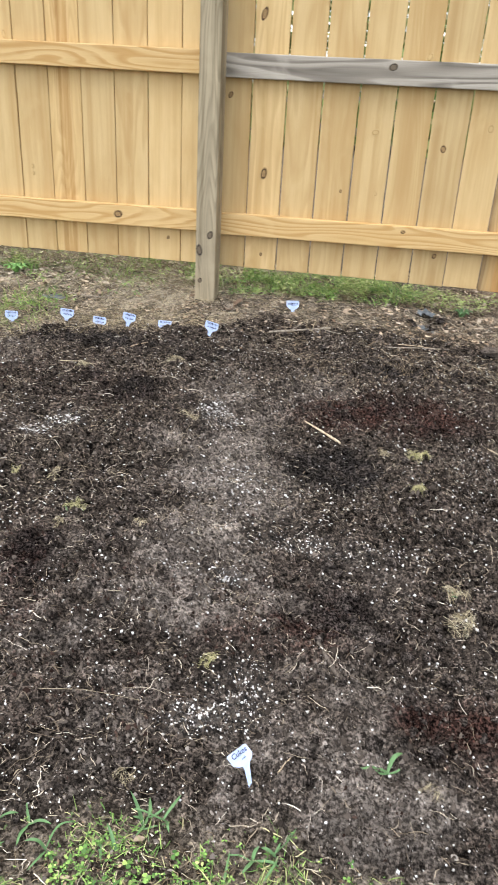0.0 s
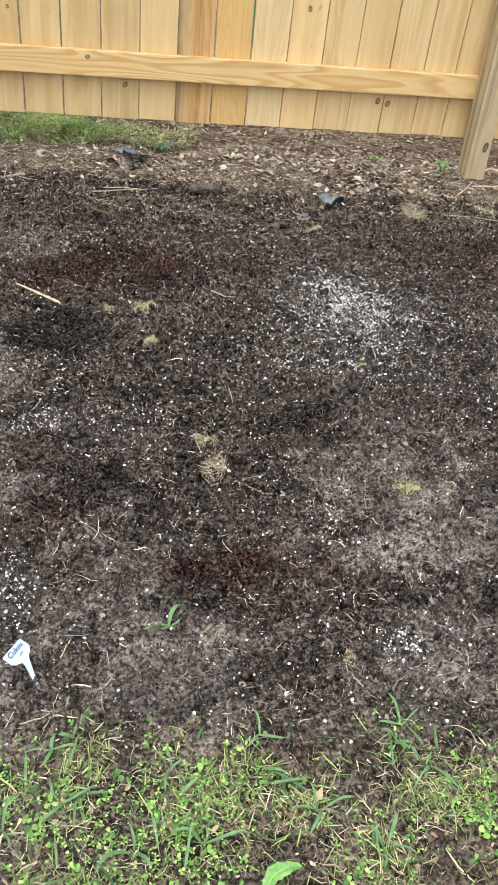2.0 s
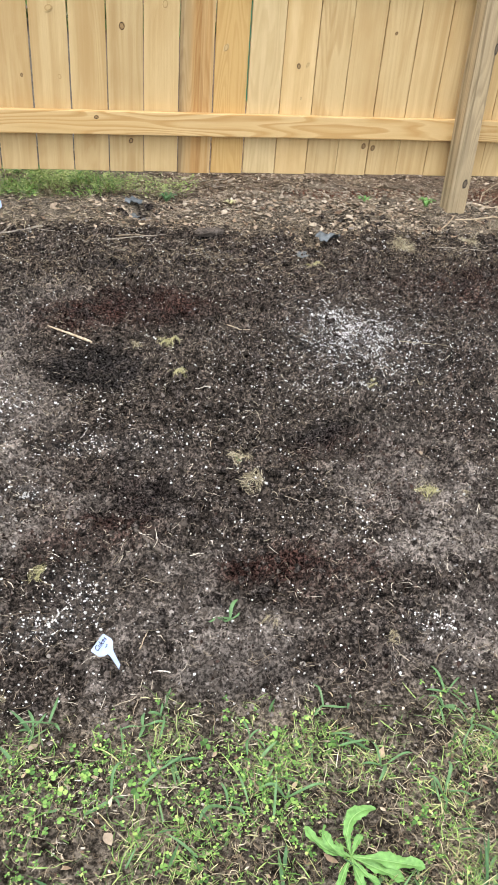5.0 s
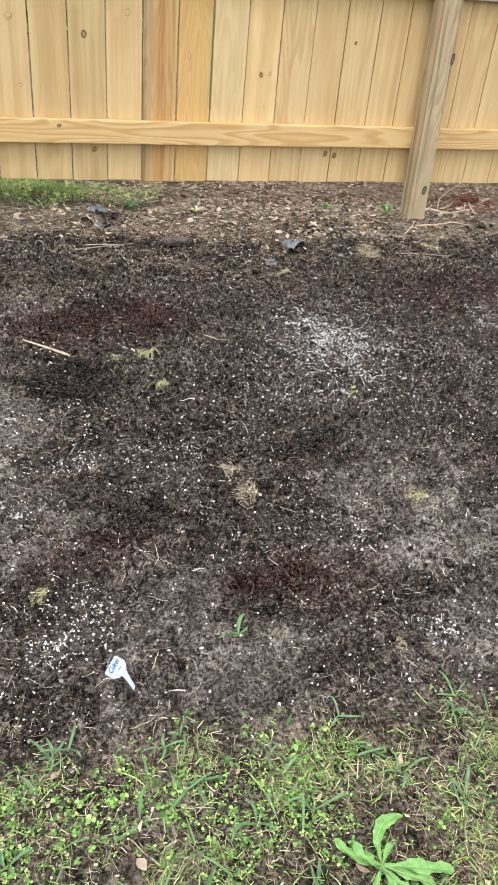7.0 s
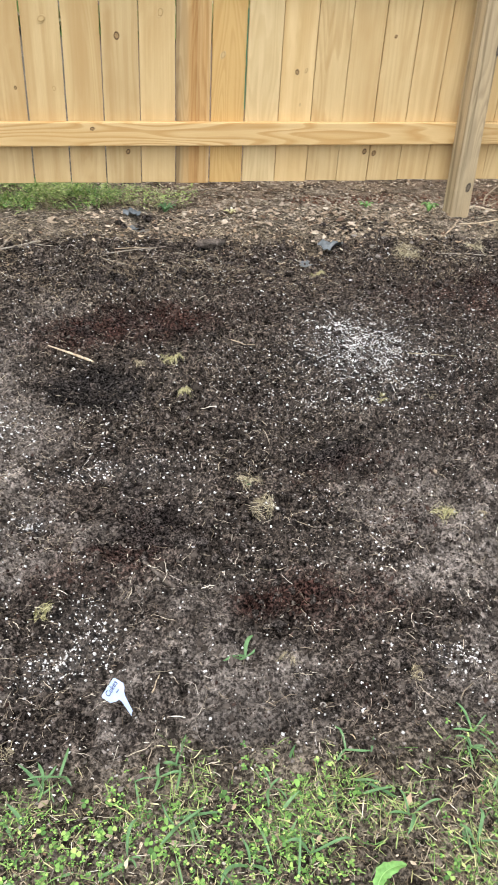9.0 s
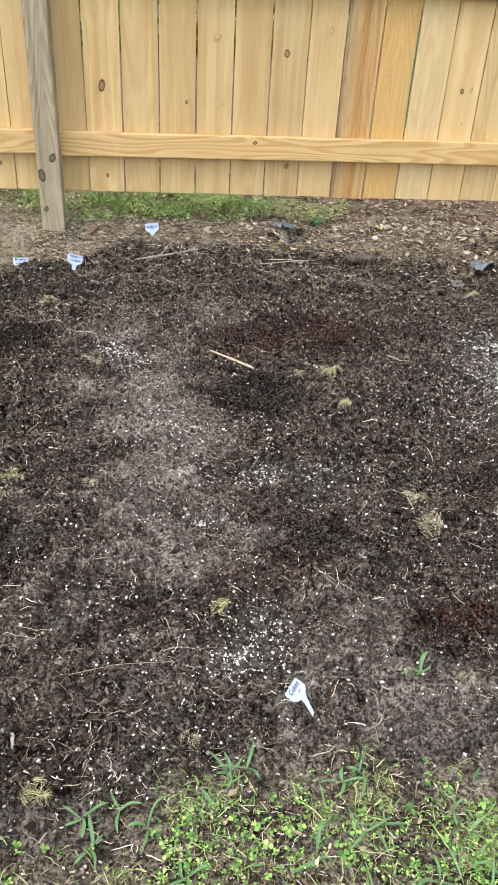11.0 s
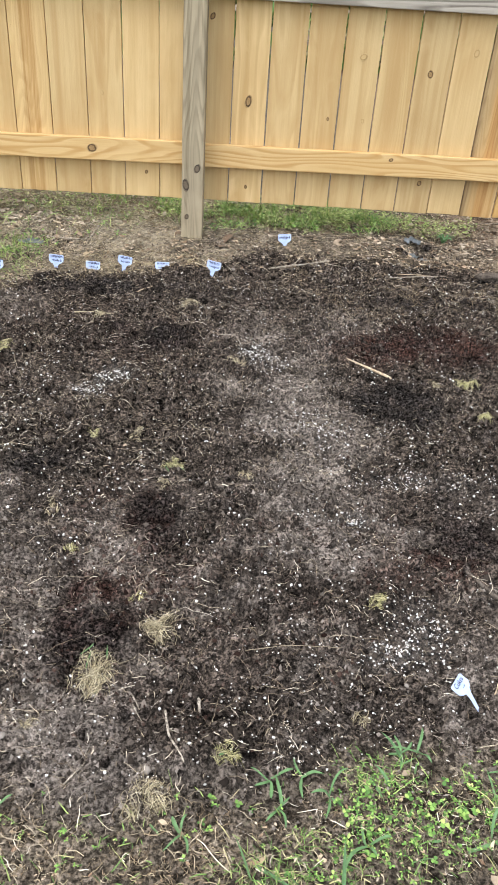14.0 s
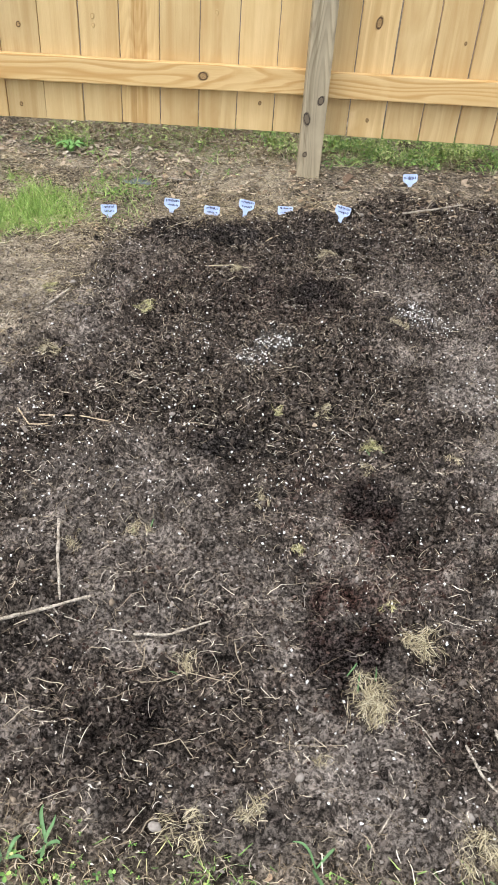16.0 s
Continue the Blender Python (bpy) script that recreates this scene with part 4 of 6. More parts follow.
def perlite_d(x, y):
    m = 0.065 + 0.11 * smooth(0.0, 0.2, fbm(x, y, 0.3, 3, 51)) + 0.03 * (x > 0.5)
    for cx, cy, rx, ry, k in HEAPS:
        m = m + 0.9 * k * blob(x, y, cx, cy, rx * 1.15, ry * 1.15)
    return np.clip(m, 0, 1) * bed_mask(x, y) * (1 - 0.88 * damp_mask(x, y)) * (1 - 0.55 * smooth(0.45, 0.2, x) * smooth(-1.9, -2.2, y))


xy = scatter(23000, -0.9, 2.95, -2.6, -0.25, perlite_d, rng)
stuff("perlite", lumps(xy, np.minimum(rng.gamma(1.3, 0.0008, len(xy)) + 0.0009, 0.0038), rng, 0.85, 0.25, 0.25, -1), PERLITE, "white perlite grains strewn over dark soil", "perlite", False)


def heap_d(x, y):
    return np.clip(sum(k * blob(x, y, cx, cy, rx, ry) for cx, cy, rx, ry, k in HEAPS), 0, 1) ** 1.6 * (0.15 + 0.85 * smooth(-0.1, 0.15, fbm(x, y, 0.06, 2, 57)))


xy = scatter(5200, -0.5, 2.5, -2.6, -0.8, heap_d, rng)
stuff("perlite_heaps", lumps(xy, np.minimum(rng.gamma(1.6, 0.0007, len(xy)) + 0.0007, 0.0036), rng, 0.85, 0.22, 0.2, -1), PERLITE, "white perlite spilled in small heaps", "perlite", False)


def straw_d(x, y):
    return np.clip(0.55 + 0.45 * smooth(-0.95, -0.5, y) + 0.4 * (1 - smooth(-0.1, 0.5, x)), 0, 1) * (0.35 + 0.65 * smooth(-0.12, 0.16, fbm(x, y, 0.13, 3, 71))) * (1 - 0.35 * smooth(1.25, 1.5, x) * bed_mask(x, y)) * (1 - 0.35 * red_mask(x, y) * bed_mask(x, y)) * (1 - 0.78 * damp_mask(x, y))


def bits(n, length, thick, curl, arch, seg, mat, name, label, category, dens=straw_d, area=(-1.3, 2.9, -2.72, -0.05)):
    p = scatter(n, *area, dens, rng)
    shape = np.interp(np.linspace(0, 1, seg), [0, 0.3, 0.7, 1], [0.75, 1, 0.85, 0.4])
    return stuff(name, ribbons(lying(p, rng.gamma(1.7, length, n) + 0.004, rng, curl, arch, seg), taper(n, np.minimum(rng.gamma(2.5, thick * 1.6, n) + 0.0005, 0.0020), shape)), mat, label, category)


bits(31000, 0.0066, 0.00013, 0.22, 0.06, 4, STRAW, "straw_bits", "short dry straw bits lying on soil", "straw")
bits(2600, 0.013, 0.00015, 0.35, 0.05, 6, STRAW, "long_straw", "long dry straw stalks lying on soil", "straw")
bits(5600, 0.0080, 0.00011, 0.5, 0.12, 5, ROOT, "dead_roots", "thin curled dead grass roots on soil", "roots", lambda x, y: straw_d(x + 3, y) * straw_d(x, y) ** 0.5)
p = scatter(7000, -1.3, 2.9, -2.72, -0.05, straw_d, rng)
stuff("chaff", flakes(p, np.minimum(rng.gamma(1.6, 0.0007, len(p)) + 0.001, 0.0035), rng), CHAFF, "pale chips and chaff strewn on soil", "chaff", False)


# lawn
def lawn_d(x, y):
    return (0.4 + 0.6 * smooth(0.15, 0.6, x)) * (1 - smooth(-0.10, 0.02, y - lawn_edge(x))) * (0.08 + 0.92 * smooth(-0.02, 0.18, fbm(x, y, 0.12, 4, 131, 0.6)))


xy = scatter(14000, -1.1, 2.3, -3.0, -2.4, lawn_d, rng)
L = rng.gamma(2.5, 0.0052, len(xy)) + 0.006
stuff("lawn_grass", ribbons(standing(xy, L, rng, 0.9, 0.8), taper(len(xy), rng.uniform(0.0008, 0.0022, len(xy)), [0.8, 1, 0.95, 0.7, 0.1])), BLADE, "thin green lawn grass growing patchily", "grass")
xy = scatter(300, -1.1, 2.3, -3.0, -2.44, lawn_d, rng)
L = rng.uniform(0.025, 0.08, len(xy))
stuff("broad_grass", strips(standing(xy, L, rng, 1.1, 0.6, 7), taper(len(xy), rng.uniform(0.003, 0.0062, len(xy)), [0.6, 0.9, 1, 0.95, 0.8, 0.5, 0.05])), WIDE_BLADE, "broad green grass blades in thin lawn", "grass")


def leaflets(xy, size, rng, lift=0.012, rounder=False):
    """Small round leaves on short stems, three to a stem."""
    n = len(xy)
    t = np.array([(0, 0, 0), (0.45, 0.32, 0.06), (0.95, 0.36, 0.02), (1.15, 0, -0.05), (0.95, -0.36, 0.02), (0.45, -0.32, 0.06), (0.62, 0, -0.05)])
    if rounder:
        t = t * np.array([0.95, 1.6, 1.0])
    f0 = np.array([(0, 6, 1), (1, 6, 2), (2, 6, 3), (3, 6, 4), (4, 6, 5), (5, 6, 0)])
    vs, fs, base = [], [], 0
    z0 = ground_z(xy[:, 0], xy[:, 1])
    a0, h = rng.uniform(0, 2 * math.pi, n), rng.uniform(0.2, 1, n) * lift
    for k in range(3):
        a = a0 + k * 2.09 + rng.normal(size=n) * 0.2
        tilt = np.clip(rng.normal(size=n), -1.6, 1.6) * 0.45
        v = t[None] * size[:, None, None]
        x = v[..., 0] * np.cos(a)[:, None] - v[..., 1] * np.sin(a)[:, None] + xy[:, :1]
        y = v[..., 0] * np.sin(a)[:, None] + v[..., 1] * np.cos(a)[:, None] + xy[:, 1:]
        z = v[..., 2] + v[..., 0] * tilt[:, None] + (z0 + h)[:, None]
        vs.append(np.stack([x, y, z], -1).reshape(-1, 3))
        fs.append((f0[None] + (np.arange(n) * 7)[:, None, None]).reshape(-1, 3) + base)
        base += n * 7
    return np.concatenate(vs), np.concatenate(fs)


def weed_d(x, y):
    return (0.40 + 0.60 * smooth(0.15, 0.6, x)) * (1 - smooth(-0.10, 0.02, y - lawn_edge(x))) * (0.05 + 0.95 * smooth(0.0, 0.15, fbm(x, y, 0.10, 4, 231, 0.6)))


xy = scatter(6000, -1.1, 2.3, -3.0, -2.46, weed_d, rng)
stuff("small_weeds", leaflets(xy, rng.gamma(2.5, 0.00075, len(xy)) + 0.0010, rng, 0.010), CLOVER, "small yellow-green three-leaved weeds in lawn", "weeds")
xy = scatter(520, -1.1, 2.3, -3.0, -2.46, lambda x, y: weed_d(x + 0.03, y) * smooth(-0.1, 0.1, fbm(x, y, 0.07, 3, 237)), rng)
stuff("round_weeds", leaflets(xy, rng.gamma(3, 0.0007, len(xy)) + 0.0022, rng, 0.014, True), CLOVER, "round-leaved bright green weeds in lawn", "weeds")
xy = scatter(21000, -1.2, 2.3, -3.0, -2.45, lambda x, y: (1 - smooth(-0.12, 0.02, y - lawn_edge(x))) * (0.3 + 0.7 * smooth(-0.1, 0.15, fbm(x, y, 0.2, 3, 331))), rng)
stuff("lawn_thatch", ribbons(lying(xy, rng.gamma(2.0, 0.0055, len(xy)) + 0.005, rng, 0.8, 0.16, 4), taper(len(xy), 1.9 * rng.gamma(2.5, 0.00008, len(xy)) + 0.0005, [0.8, 1, 0.8, 0.5])), THATCH, "brown dry thatch among lawn grass", "thatch")


p = scatter(1800, -1.2, 2.4, -3.0, -2.47, lambda x, y: (1 - smooth(-0.12, 0.0, y - lawn_edge(x))) * 0.9, rng)
stuff("lawn_litter", flakes(p, rng.gamma(2.5, 0.0009, len(p)) + 0.0014, rng), LITTER, "small dead leaf bits among lawn grass", "leaf litter", False)


# strip along the fence
def back_strip(x, y):
    return (1 - bed_mask(x, y)) * smooth(-0.75, -0.55, y)


def thatch_d(x, y):
    return back_strip(x, y) * (1 - 0.7 * smooth(0.05, 0.5, x)) * (0.35 + 0.65 * smooth(-0.1, 0.15, fbm(x, y, 0.2, 3, 431)))


xy = scatter(14000, -1.5, 0.9, -0.75, 0.7, thatch_d, rng)
stuff("fence_thatch", ribbons(lying(xy, rng.gamma(2, 0.014, len(xy)) + 0.010, rng, 0.5, 0.14, 3), taper(len(xy), 1.5 * rng.gamma(3, 0.00014, len(xy)) + 0.0006, [0.8, 1, 0.5])), GOLD_THATCH, "golden dry thatch beside the fence", "thatch")


def green_d(x, y):
    m = np.clip(0.8 * blob(x, y, 0.58, 0.28, 0.48, 0.28) + 0.7 * blob(x, y, 0.12, 0.2, 0.40, 0.26) + 0.06 * blob(x, y, -0.6, 0.1, 0.8, 0.36) + 0.22 * blob(x, y, -0.70, -0.34, 0.2, 0.18) + 0.6 * blob(x, y, -0.98, 0.10, 0.12, 0.10) + 0.28 * blob(x, y, -0.2, 0.4, 0.4, 0.16), 0, 1) * smooth(-0.2, 0.1, fbm(x, y, 0.15, 3, 531))
    return m


xy = scatter(3000, -1.3, 1.35, -0.5, 0.6, green_d, rng)
stuff("fence_grass", ribbons(standing(xy, rng.gamma(4, 0.0105, len(xy)) + 0.012, rng, 0.6, 1.0, 5), taper(len(xy), rng.uniform(0.0012, 0.0032, len(xy)), [0.8, 1, 1, 0.7, 0.05])), BRIGHT_GRASS, "green grass growing under the fence boards", "grass")
xy = scatter(12000, -1.7, -0.55, -0.95, -0.15, lambda x, y: np.clip(blob(x, y, -1.16, -0.52, 0.40, 0.30) + 0.07 * blob(x, y, -0.76, -0.45, 0.22, 0.2), 0, 1) * smooth(-0.25, 0.1, fbm(x, y, 0.12, 3, 631)), rng)
stuff("fresh_grass", ribbons(standing(xy, rng.gamma(3, 0.009, len(xy)) + 0.012, rng, 0.9, 0.9), taper(len(xy), rng.uniform(0.0010, 0.0019, len(xy)), [0.8, 1, 1, 0.7, 0.05])), BRIGHT_GRASS, "patch of fresh bright green grass", "grass")


def litter_d(x, y):
    return (back_strip(x, y) + 0.22 * smooth(-0.6, -0.3, y)) * (0.6 + 0.4 * smooth(0.6, 1.2, x)) * (0.4 + 0.6 * smooth(-0.1, 0.1, fbm(x, y, 0.2, 3, 731)))


xy = scatter(22000, -1.5, 3.4, -0.65, 0.75, litter_d, rng)
stuff("leaf_litter", flakes(xy, rng.gamma(2.0, 0.0019, len(xy)) + 0.0019, rng), LITTER, "dry brown leaf litter along the fence", "leaf litter")
xy = scatter(2600, -1.4, 3.4, -0.42, 0.7, lambda x, y: np.clip(blob(x, y, 2.1, -0.02, 1.1, 0.32) + blob(x, y, 1.72, -0.1, 0.4, 0.14) + 0.7 * blob(x, y, -0.9, 0.1, 0.7, 0.3) + 0.22 * (y > -0.3), 0, 1) * (0.25 + 0.75 * smooth(-0.1, 0.1, fbm(x, y, 0.18, 3, 733))), rng)
stuff("fallen_leaves", fallen(xy, rng.gamma(3, 0.0022, len(xy)) + 0.005, rng), DRY_LEAF, "dry tan fallen leaves along the fence", "leaf litter")
xy = scatter(1900, -1.3, 1.3, -0.4, 0.6, green_d, rng)
stuff("fence_weeds", leaflets(xy, rng.gamma(3, 0.0016, len(xy)) + 0.003, rng, 0.03), CLOVER, "small leafy weeds growing along the fence", "weeds")


def tall_d(x, y):
    """Where weeds stand up to the boards' lower ends."""
    return np.clip(0.9 * blob(x, y, 0.55, 0.22, 0.60, 0.24) + 0.5 * blob(x, y, -0.1, 0.16, 0.35, 0.2) + 0.16 * blob(x, y, -0.7, 0.22, 0.6, 0.2) + 0.6 * blob(x, y, -0.97, 0.08, 0.1, 0.09) + 0.5 * blob(x, y, 1.1, 0.1, 0.25, 0.14), 0, 1) * (0.05 + 0.95 * smooth(-0.02, 0.14, fbm(x, y, 0.11, 3, 541)))


xy = scatter(2500, -1.35, 1.4, -0.1, 0.5, tall_d, rng)
stuff("tall_weeds", leaflets(xy, rng.gamma(3, 0.0013, len(xy)) + 0.002, rng, 0.085), TALL_LEAF, "leafy yellow-green weeds under the fence boards", "weeds")
xy = scatter(1900, -1.4, 1.2, -0.2, 0.55, lambda x, y: np.clip(tall_d(x, y) + 0.2 * blob(x, y, -0.4, 0.2, 0.9, 0.3), 0, 1), rng)
stuff("dry_stems", ribbons(standing(xy, rng.gamma(4, 0.013, len(xy)) + 0.015, rng, 0.6, 0.9, 5), taper(len(xy), rng.uniform(0.0008, 0.0018, len(xy)), [1, 1, 0.9, 0.7, 0.3])), GOLD_THATCH, "dry straw-coloured stems under the fence boards", "grass")
xy = scatter(5000, 0.4, 2.9, -0.80, -0.2, lambda x, y: (0.3 + 0.7 * smooth(-0.75, -0.4, y)) * smooth(-0.1, 0.15, fbm(x, y, 0.15, 3, 737)), rng)
stuff("tan_straw", ribbons(lying(xy, rng.gamma(2, 0.007, len(xy)) + 0.006, rng, 0.4, 0.15, 3), taper(len(xy), 1.5 * rng.gamma(3, 0.00013, len(xy)) + 0.0006, [0.8, 1, 0.5])), THATCH, "tan straw and roots on the bed's back edge", "straw")
xy = scatter(4200, 1.3, 3.3, -0.15, 0.45, lambda x, y: np.clip(blob(x, y, 2.85, 0.14, 0.32, 0.20) + 0.7 * blob(x, y, 1.95, 0.15, 0.3, 0.12) + 0.5 * blob(x, y, 2.3, 0.2, 0.3, 0.1), 0, 1), rng)
stuff("red_bark_litter", flakes(xy, np.minimum(rng.gamma(2.0, 0.0014, len(xy)) + 0.0015, 0.007), rng), RED_LITTER, "red-brown rotten bark crumbs by the fence", "bark litter")
xy = scatter(170, 0.75, 3.0, -0.62, -0.04, lambda x, y: np.clip(blob(x, y, 1.92, -0.2, 0.25, 0.12) + blob(x, y, 2.8, -0.26, 0.22, 0.16) + blob(x, y, 1.04, -0.12, 0.16, 0.10) + blob(x, y, 1.66, -0.33, 0.2, 0.1) + 0.02, 0, 1), rng)
stuff("dark_humus", lumps(xy, np.minimum(rng.gamma(1.6, 0.003, len(xy)) + 0.004, 0.018), rng, 0.65, 0.22, 0.35, 1), CRUST, "dark humus clods along the bed's back edge", "soil", False)
xy = scatter(4500, 0.3, 3.3, -0.65, 0.75, litter_d, rng)
stuff("litter_straw", ribbons(lying(xy, rng.gamma(2, 0.014, len(xy)) + 0.010, rng, 0.5, 0.14, 4), taper(len(xy), 1.5 * rng.gamma(3, 0.00016, len(xy)) + 0.0006, [0.7, 1, 0.8, 0.4])), THATCH, "dry stalks among leaf litter", "straw")
xy = scatter(2600, -1.5, -0.4, -2.6, -0.55, lambda x, y: (1 - bed_mask(x, y)) * 0.9 + 0.05, rng)
stuff("dry_earth_crumbs", lumps(xy, rng.gamma(1.6, 0.0012, len(xy)) + 0.0012, rng, 0.7, 0.30, 0.25, -1), PALE_CLOD, "pale dry earth crumbs beside the bed", "soil", False)


xy = scatter(3600, -1.7, -0.35, -2.5, -0.5, lambda x, y: (1 - bed_mask(x, y)) * (0.15 + 0.85 * smooth(-0.06, 0.12, fbm(x, y, 0.14, 3, 871))), rng)
stuff("earth_straw", ribbons(lying(xy, rng.gamma(2, 0.010, len(xy)) + 0.008, rng, 0.5, 0.16, 4), taper(len(xy), rng.gamma(3, 0.0003, len(xy)) + 0.0006, [0.7, 1, 0.8, 0.4])), GOLD_THATCH, "dry straw strewn over bare earth", "straw")
# leafy growth on the far side of the fence, seen through its gaps
n = 30000
c = np.stack([rng.uniform(-10, 13, n), rng.normal(size=n) * 0.5 + 9.5, rng.uniform(0.0, 3.4, n)], -1)
keep = fbm(c[:, 0], c[:, 2] * 1.3, 0.3, 3, 941) > -0.22
c = c[keep]
leaf = np.array([(-1, 0, 0), (0, 0.45, 0.1), (1, 0, 0), (0, -0.45, 0.1)]) * 0.11
v = np.einsum("nij,kj->nki", turns(len(c), rng), leaf) + c[:, None]
stuff("shrub_leaves", (v.reshape(-1, 3), np.arange(len(c) * 4).reshape(-1, 4)), BLADE, "green shrub leaves beyond the fence", "shrubs")


# ---- single things on the ground ----
def gz(x, y):
    return float(ground_z(np.array([x]), np.array([y]))[0])


def one_mesh(name, geo, mat):
    return mesh_from(name, geo[0], geo[1], mat)


def local(geo, x, y, z):
    return geo[0] - np.array([x, y, z]), geo[1]


def joined(*geos):
    vs, fs, base = [], [], 0
    for v, f in geos:
        f = np.asarray(f)
        if f.shape[1] == 3:
            f = np.concatenate([f, f[:, 2:]], 1)
        vs.append(v), fs.append(f + base)
        base += len(v)
    return np.concatenate(vs), np.concatenate(fs)


def stick_path(pts, r, seg=20, wob=0.065, ends=(1.0, 0.6), seed=0, lift=0.5, arch=0.0, stiff=0.7):
    """A crooked stick through the given ground places."""
    g = np.random.default_rng(seed)
    pts = np.array(pts, float)
    d = np.concatenate([[0], np.cumsum(np.linalg.norm(np.diff(pts, axis=0), axis=1))])
    t = np.linspace(0, d[-1], seg)
    x, y = np.interp(t, d, pts[:, 0]), np.interp(t, d, pts[:, 1])
    w = np.cumsum(g.normal(size=(seg, 2)) * r * wob * 3, 0)
    w -= np.linspace(0, 1, seg)[:, None] * w[-1]
    x, y = x + w[:, 0], y + w[:, 1]
    z = ground_z(x, y)
    high = np.array([z[max(0, k - 3):k + 4].max() for k in range(seg)])
    pad = np.concatenate([high[:1]] * 3 + [high] + [high[-1:]] * 3)
    bent, line = np.array([pad[k:k + 7].mean() for k in range(seg)]), np.linspace(high[:6].max(), high[-6:].max(), seg)
    z = bent * (1 - stiff) + line * stiff + r * lift + arch * np.sin(np.linspace(0, math.pi, seg))
    rad = r * np.linspace(ends[0], ends[1], seg) * (1 + 0.15 * g.normal(size=seg))
    rad[0], rad[-1] = rad[0] * 0.7, rad[-1] * 0.6
    return np.stack([x, y, z], -1)[None], rad[None]


def stick(name, pts, r, mat, label, category="stick", seed=0, forks=0, **kw):
    r = r * 0.68
    p, rad = stick_path(pts, r, seed=seed, **kw)
    o = p[0, 0].copy()
    ob = thing(name, tuple(o), label, category, data=one_mesh(name, local(tubes(p, rad, 8 if r > 0.002 else 4), *o), mat))
    g = random.Random(seed + 5)
    for i in range(forks):
        k = g.randrange(3, p.shape[1] - 3)
        a, side = p[0, k], g.choice((-1, 1))
        d = p[0, k + 2] - p[0, k - 2]
        ang = math.atan2(d[1], d[0]) + side * g.uniform(0.5, 1.0)
        ln = np.linalg.norm(p[0, -1] - p[0, 0]) * g.uniform(0.18, 0.4)
        q, qr = stick_path([(a[0], a[1]), (a[0] + math.cos(ang) * ln, a[1] + math.sin(ang) * ln)], r * 0.6, 8, seed=seed + i, ends=(1, 0.3))
        q[0, 0, 2] = a[2]
        part("side_twig", one_mesh("side_twig", local(tubes(q, qr, 4), *o), mat), ob)
    return ob


stick("stick", [(0.603, -1.067), (0.67, -1.13), (0.732, -1.191)], 0.0068, PEELED, "pale peeled stick lying on dark soil", seed=1, wob=0.004, stiff=1.0, ends=(0.55, 1.0))
stick("branch_piece", [(0.780, -2.05), (0.805, -2.10), (0.833, -2.146)], 0.0068, DARK_BARK, "dark damp piece of branch on soil", "branch", seed=2, ends=(0.8, 1.1))
stick("twig", [(0.171, -2.455), (0.185, -2.51), (0.214, -2.56)], 0.0035, BARK, "grey-brown bent twig on soil", "twig", seed=3, forks=1)
stick("twig", [(-0.557, -2.03), (-0.535, -2.13), (-0.512, -2.225)], 0.0055, BARK, "thick pale twig beside another twig", "twig", seed=4, wob=0.06)
stick("twig", [(-0.64, -2.285), (-0.56, -2.255), (-0.455, -2.215)], 0.0058, BARK, "thick pale twig on dark soil", "twig", seed=5, forks=1)
stick("twig", [(-0.375, -2.275), (-0.31, -2.276), (-0.240, -2.243)], 0.0042, BARK, "light grey twig on soil", "twig", seed=6, wob=0.08)
stick("grass_stalk", [(0.304, -2.323), (0.384, -2.302), (0.487, -2.292)], 0.0014, STRAW, "long dry grass stalk on soil", "stalk", seed=7)
stick("twig", [(0.35, -0.385), (0.46, -0.36), (0.53, -0.33), (0.59, -0.295)], 0.0065, BARK, "pale crooked twig by the fence", "twig", seed=8, forks=2)
stick("twig", [(0.83, -0.385), (0.95, -0.36), (1.07, -0.33)], 0.0038, BARK, "thin straight pale twig", "twig", seed=9)
stick("twig", [(0.87, -0.35), (1.045, -0.327)], 0.0026, PEELED, "thin pale straw-coloured twig", "twig", seed=10)
stick("twig", [(-0.785, -1.175), (-0.765, -1.12), (-0.739, -1.062)], 0.007, BARK, "short thick twig on bare earth", "twig", seed=11, forks=1)
stick("twig", [(-0.74, -1.66), (-0.70, -1.715), (-0.66, -1.70)], 0.003, PEELED, "thin pale bent twig", "twig", seed=12)
stick("twig", [(-0.69, -1.665), (-0.60, -1.66), (-0.515, -1.672)], 0.003, PEELED, "thin pale straight twig", "twig", seed=13)
stick("twig", [(-0.405, -0.064), (-0.41, -0.16), (-0.422, -0.265)], 0.004, BARK, "brown twig among thatch", "twig", seed=14, forks=2)
stick("twig", [(-0.808, -0.022), (-0.77, -0.09), (-0.73, -0.141)], 0.004, PEELED, "bleached thin twig by the fence", "twig", seed=15)
stick("twig", [(-0.62, -0.2), (-0.5, -0.23), (-0.36, -0.2)], 0.0035, BARK, "thin twig among thatch", "twig", seed=16, forks=1)
stick("twig", [(-0.156, -0.628), (-0.106, -0.565)], 0.003, PEELED, "short straight pale twig", "twig", seed=17)
stick("twig", [(-0.35, -0.855), (-0.274, -0.843), (-0.209, -0.861)], 0.003, DRY_TUFT, "bent dry stalk on soil", "stalk", seed=18)
stick("twig", [(0.023, -2.588), (0.053, -2.547)], 0.003, BARK, "short brown twig on soil", "twig", seed=19)
stick("root", [(2.453, -0.119), (2.54, -0.02), (2.616, 0.033), (2.672, -0.054), (2.76, -0.02), (2.843, 0.019)], 0.0085, PEELED, "pale surface root by the fence post", "root", seed=20, seg=24)
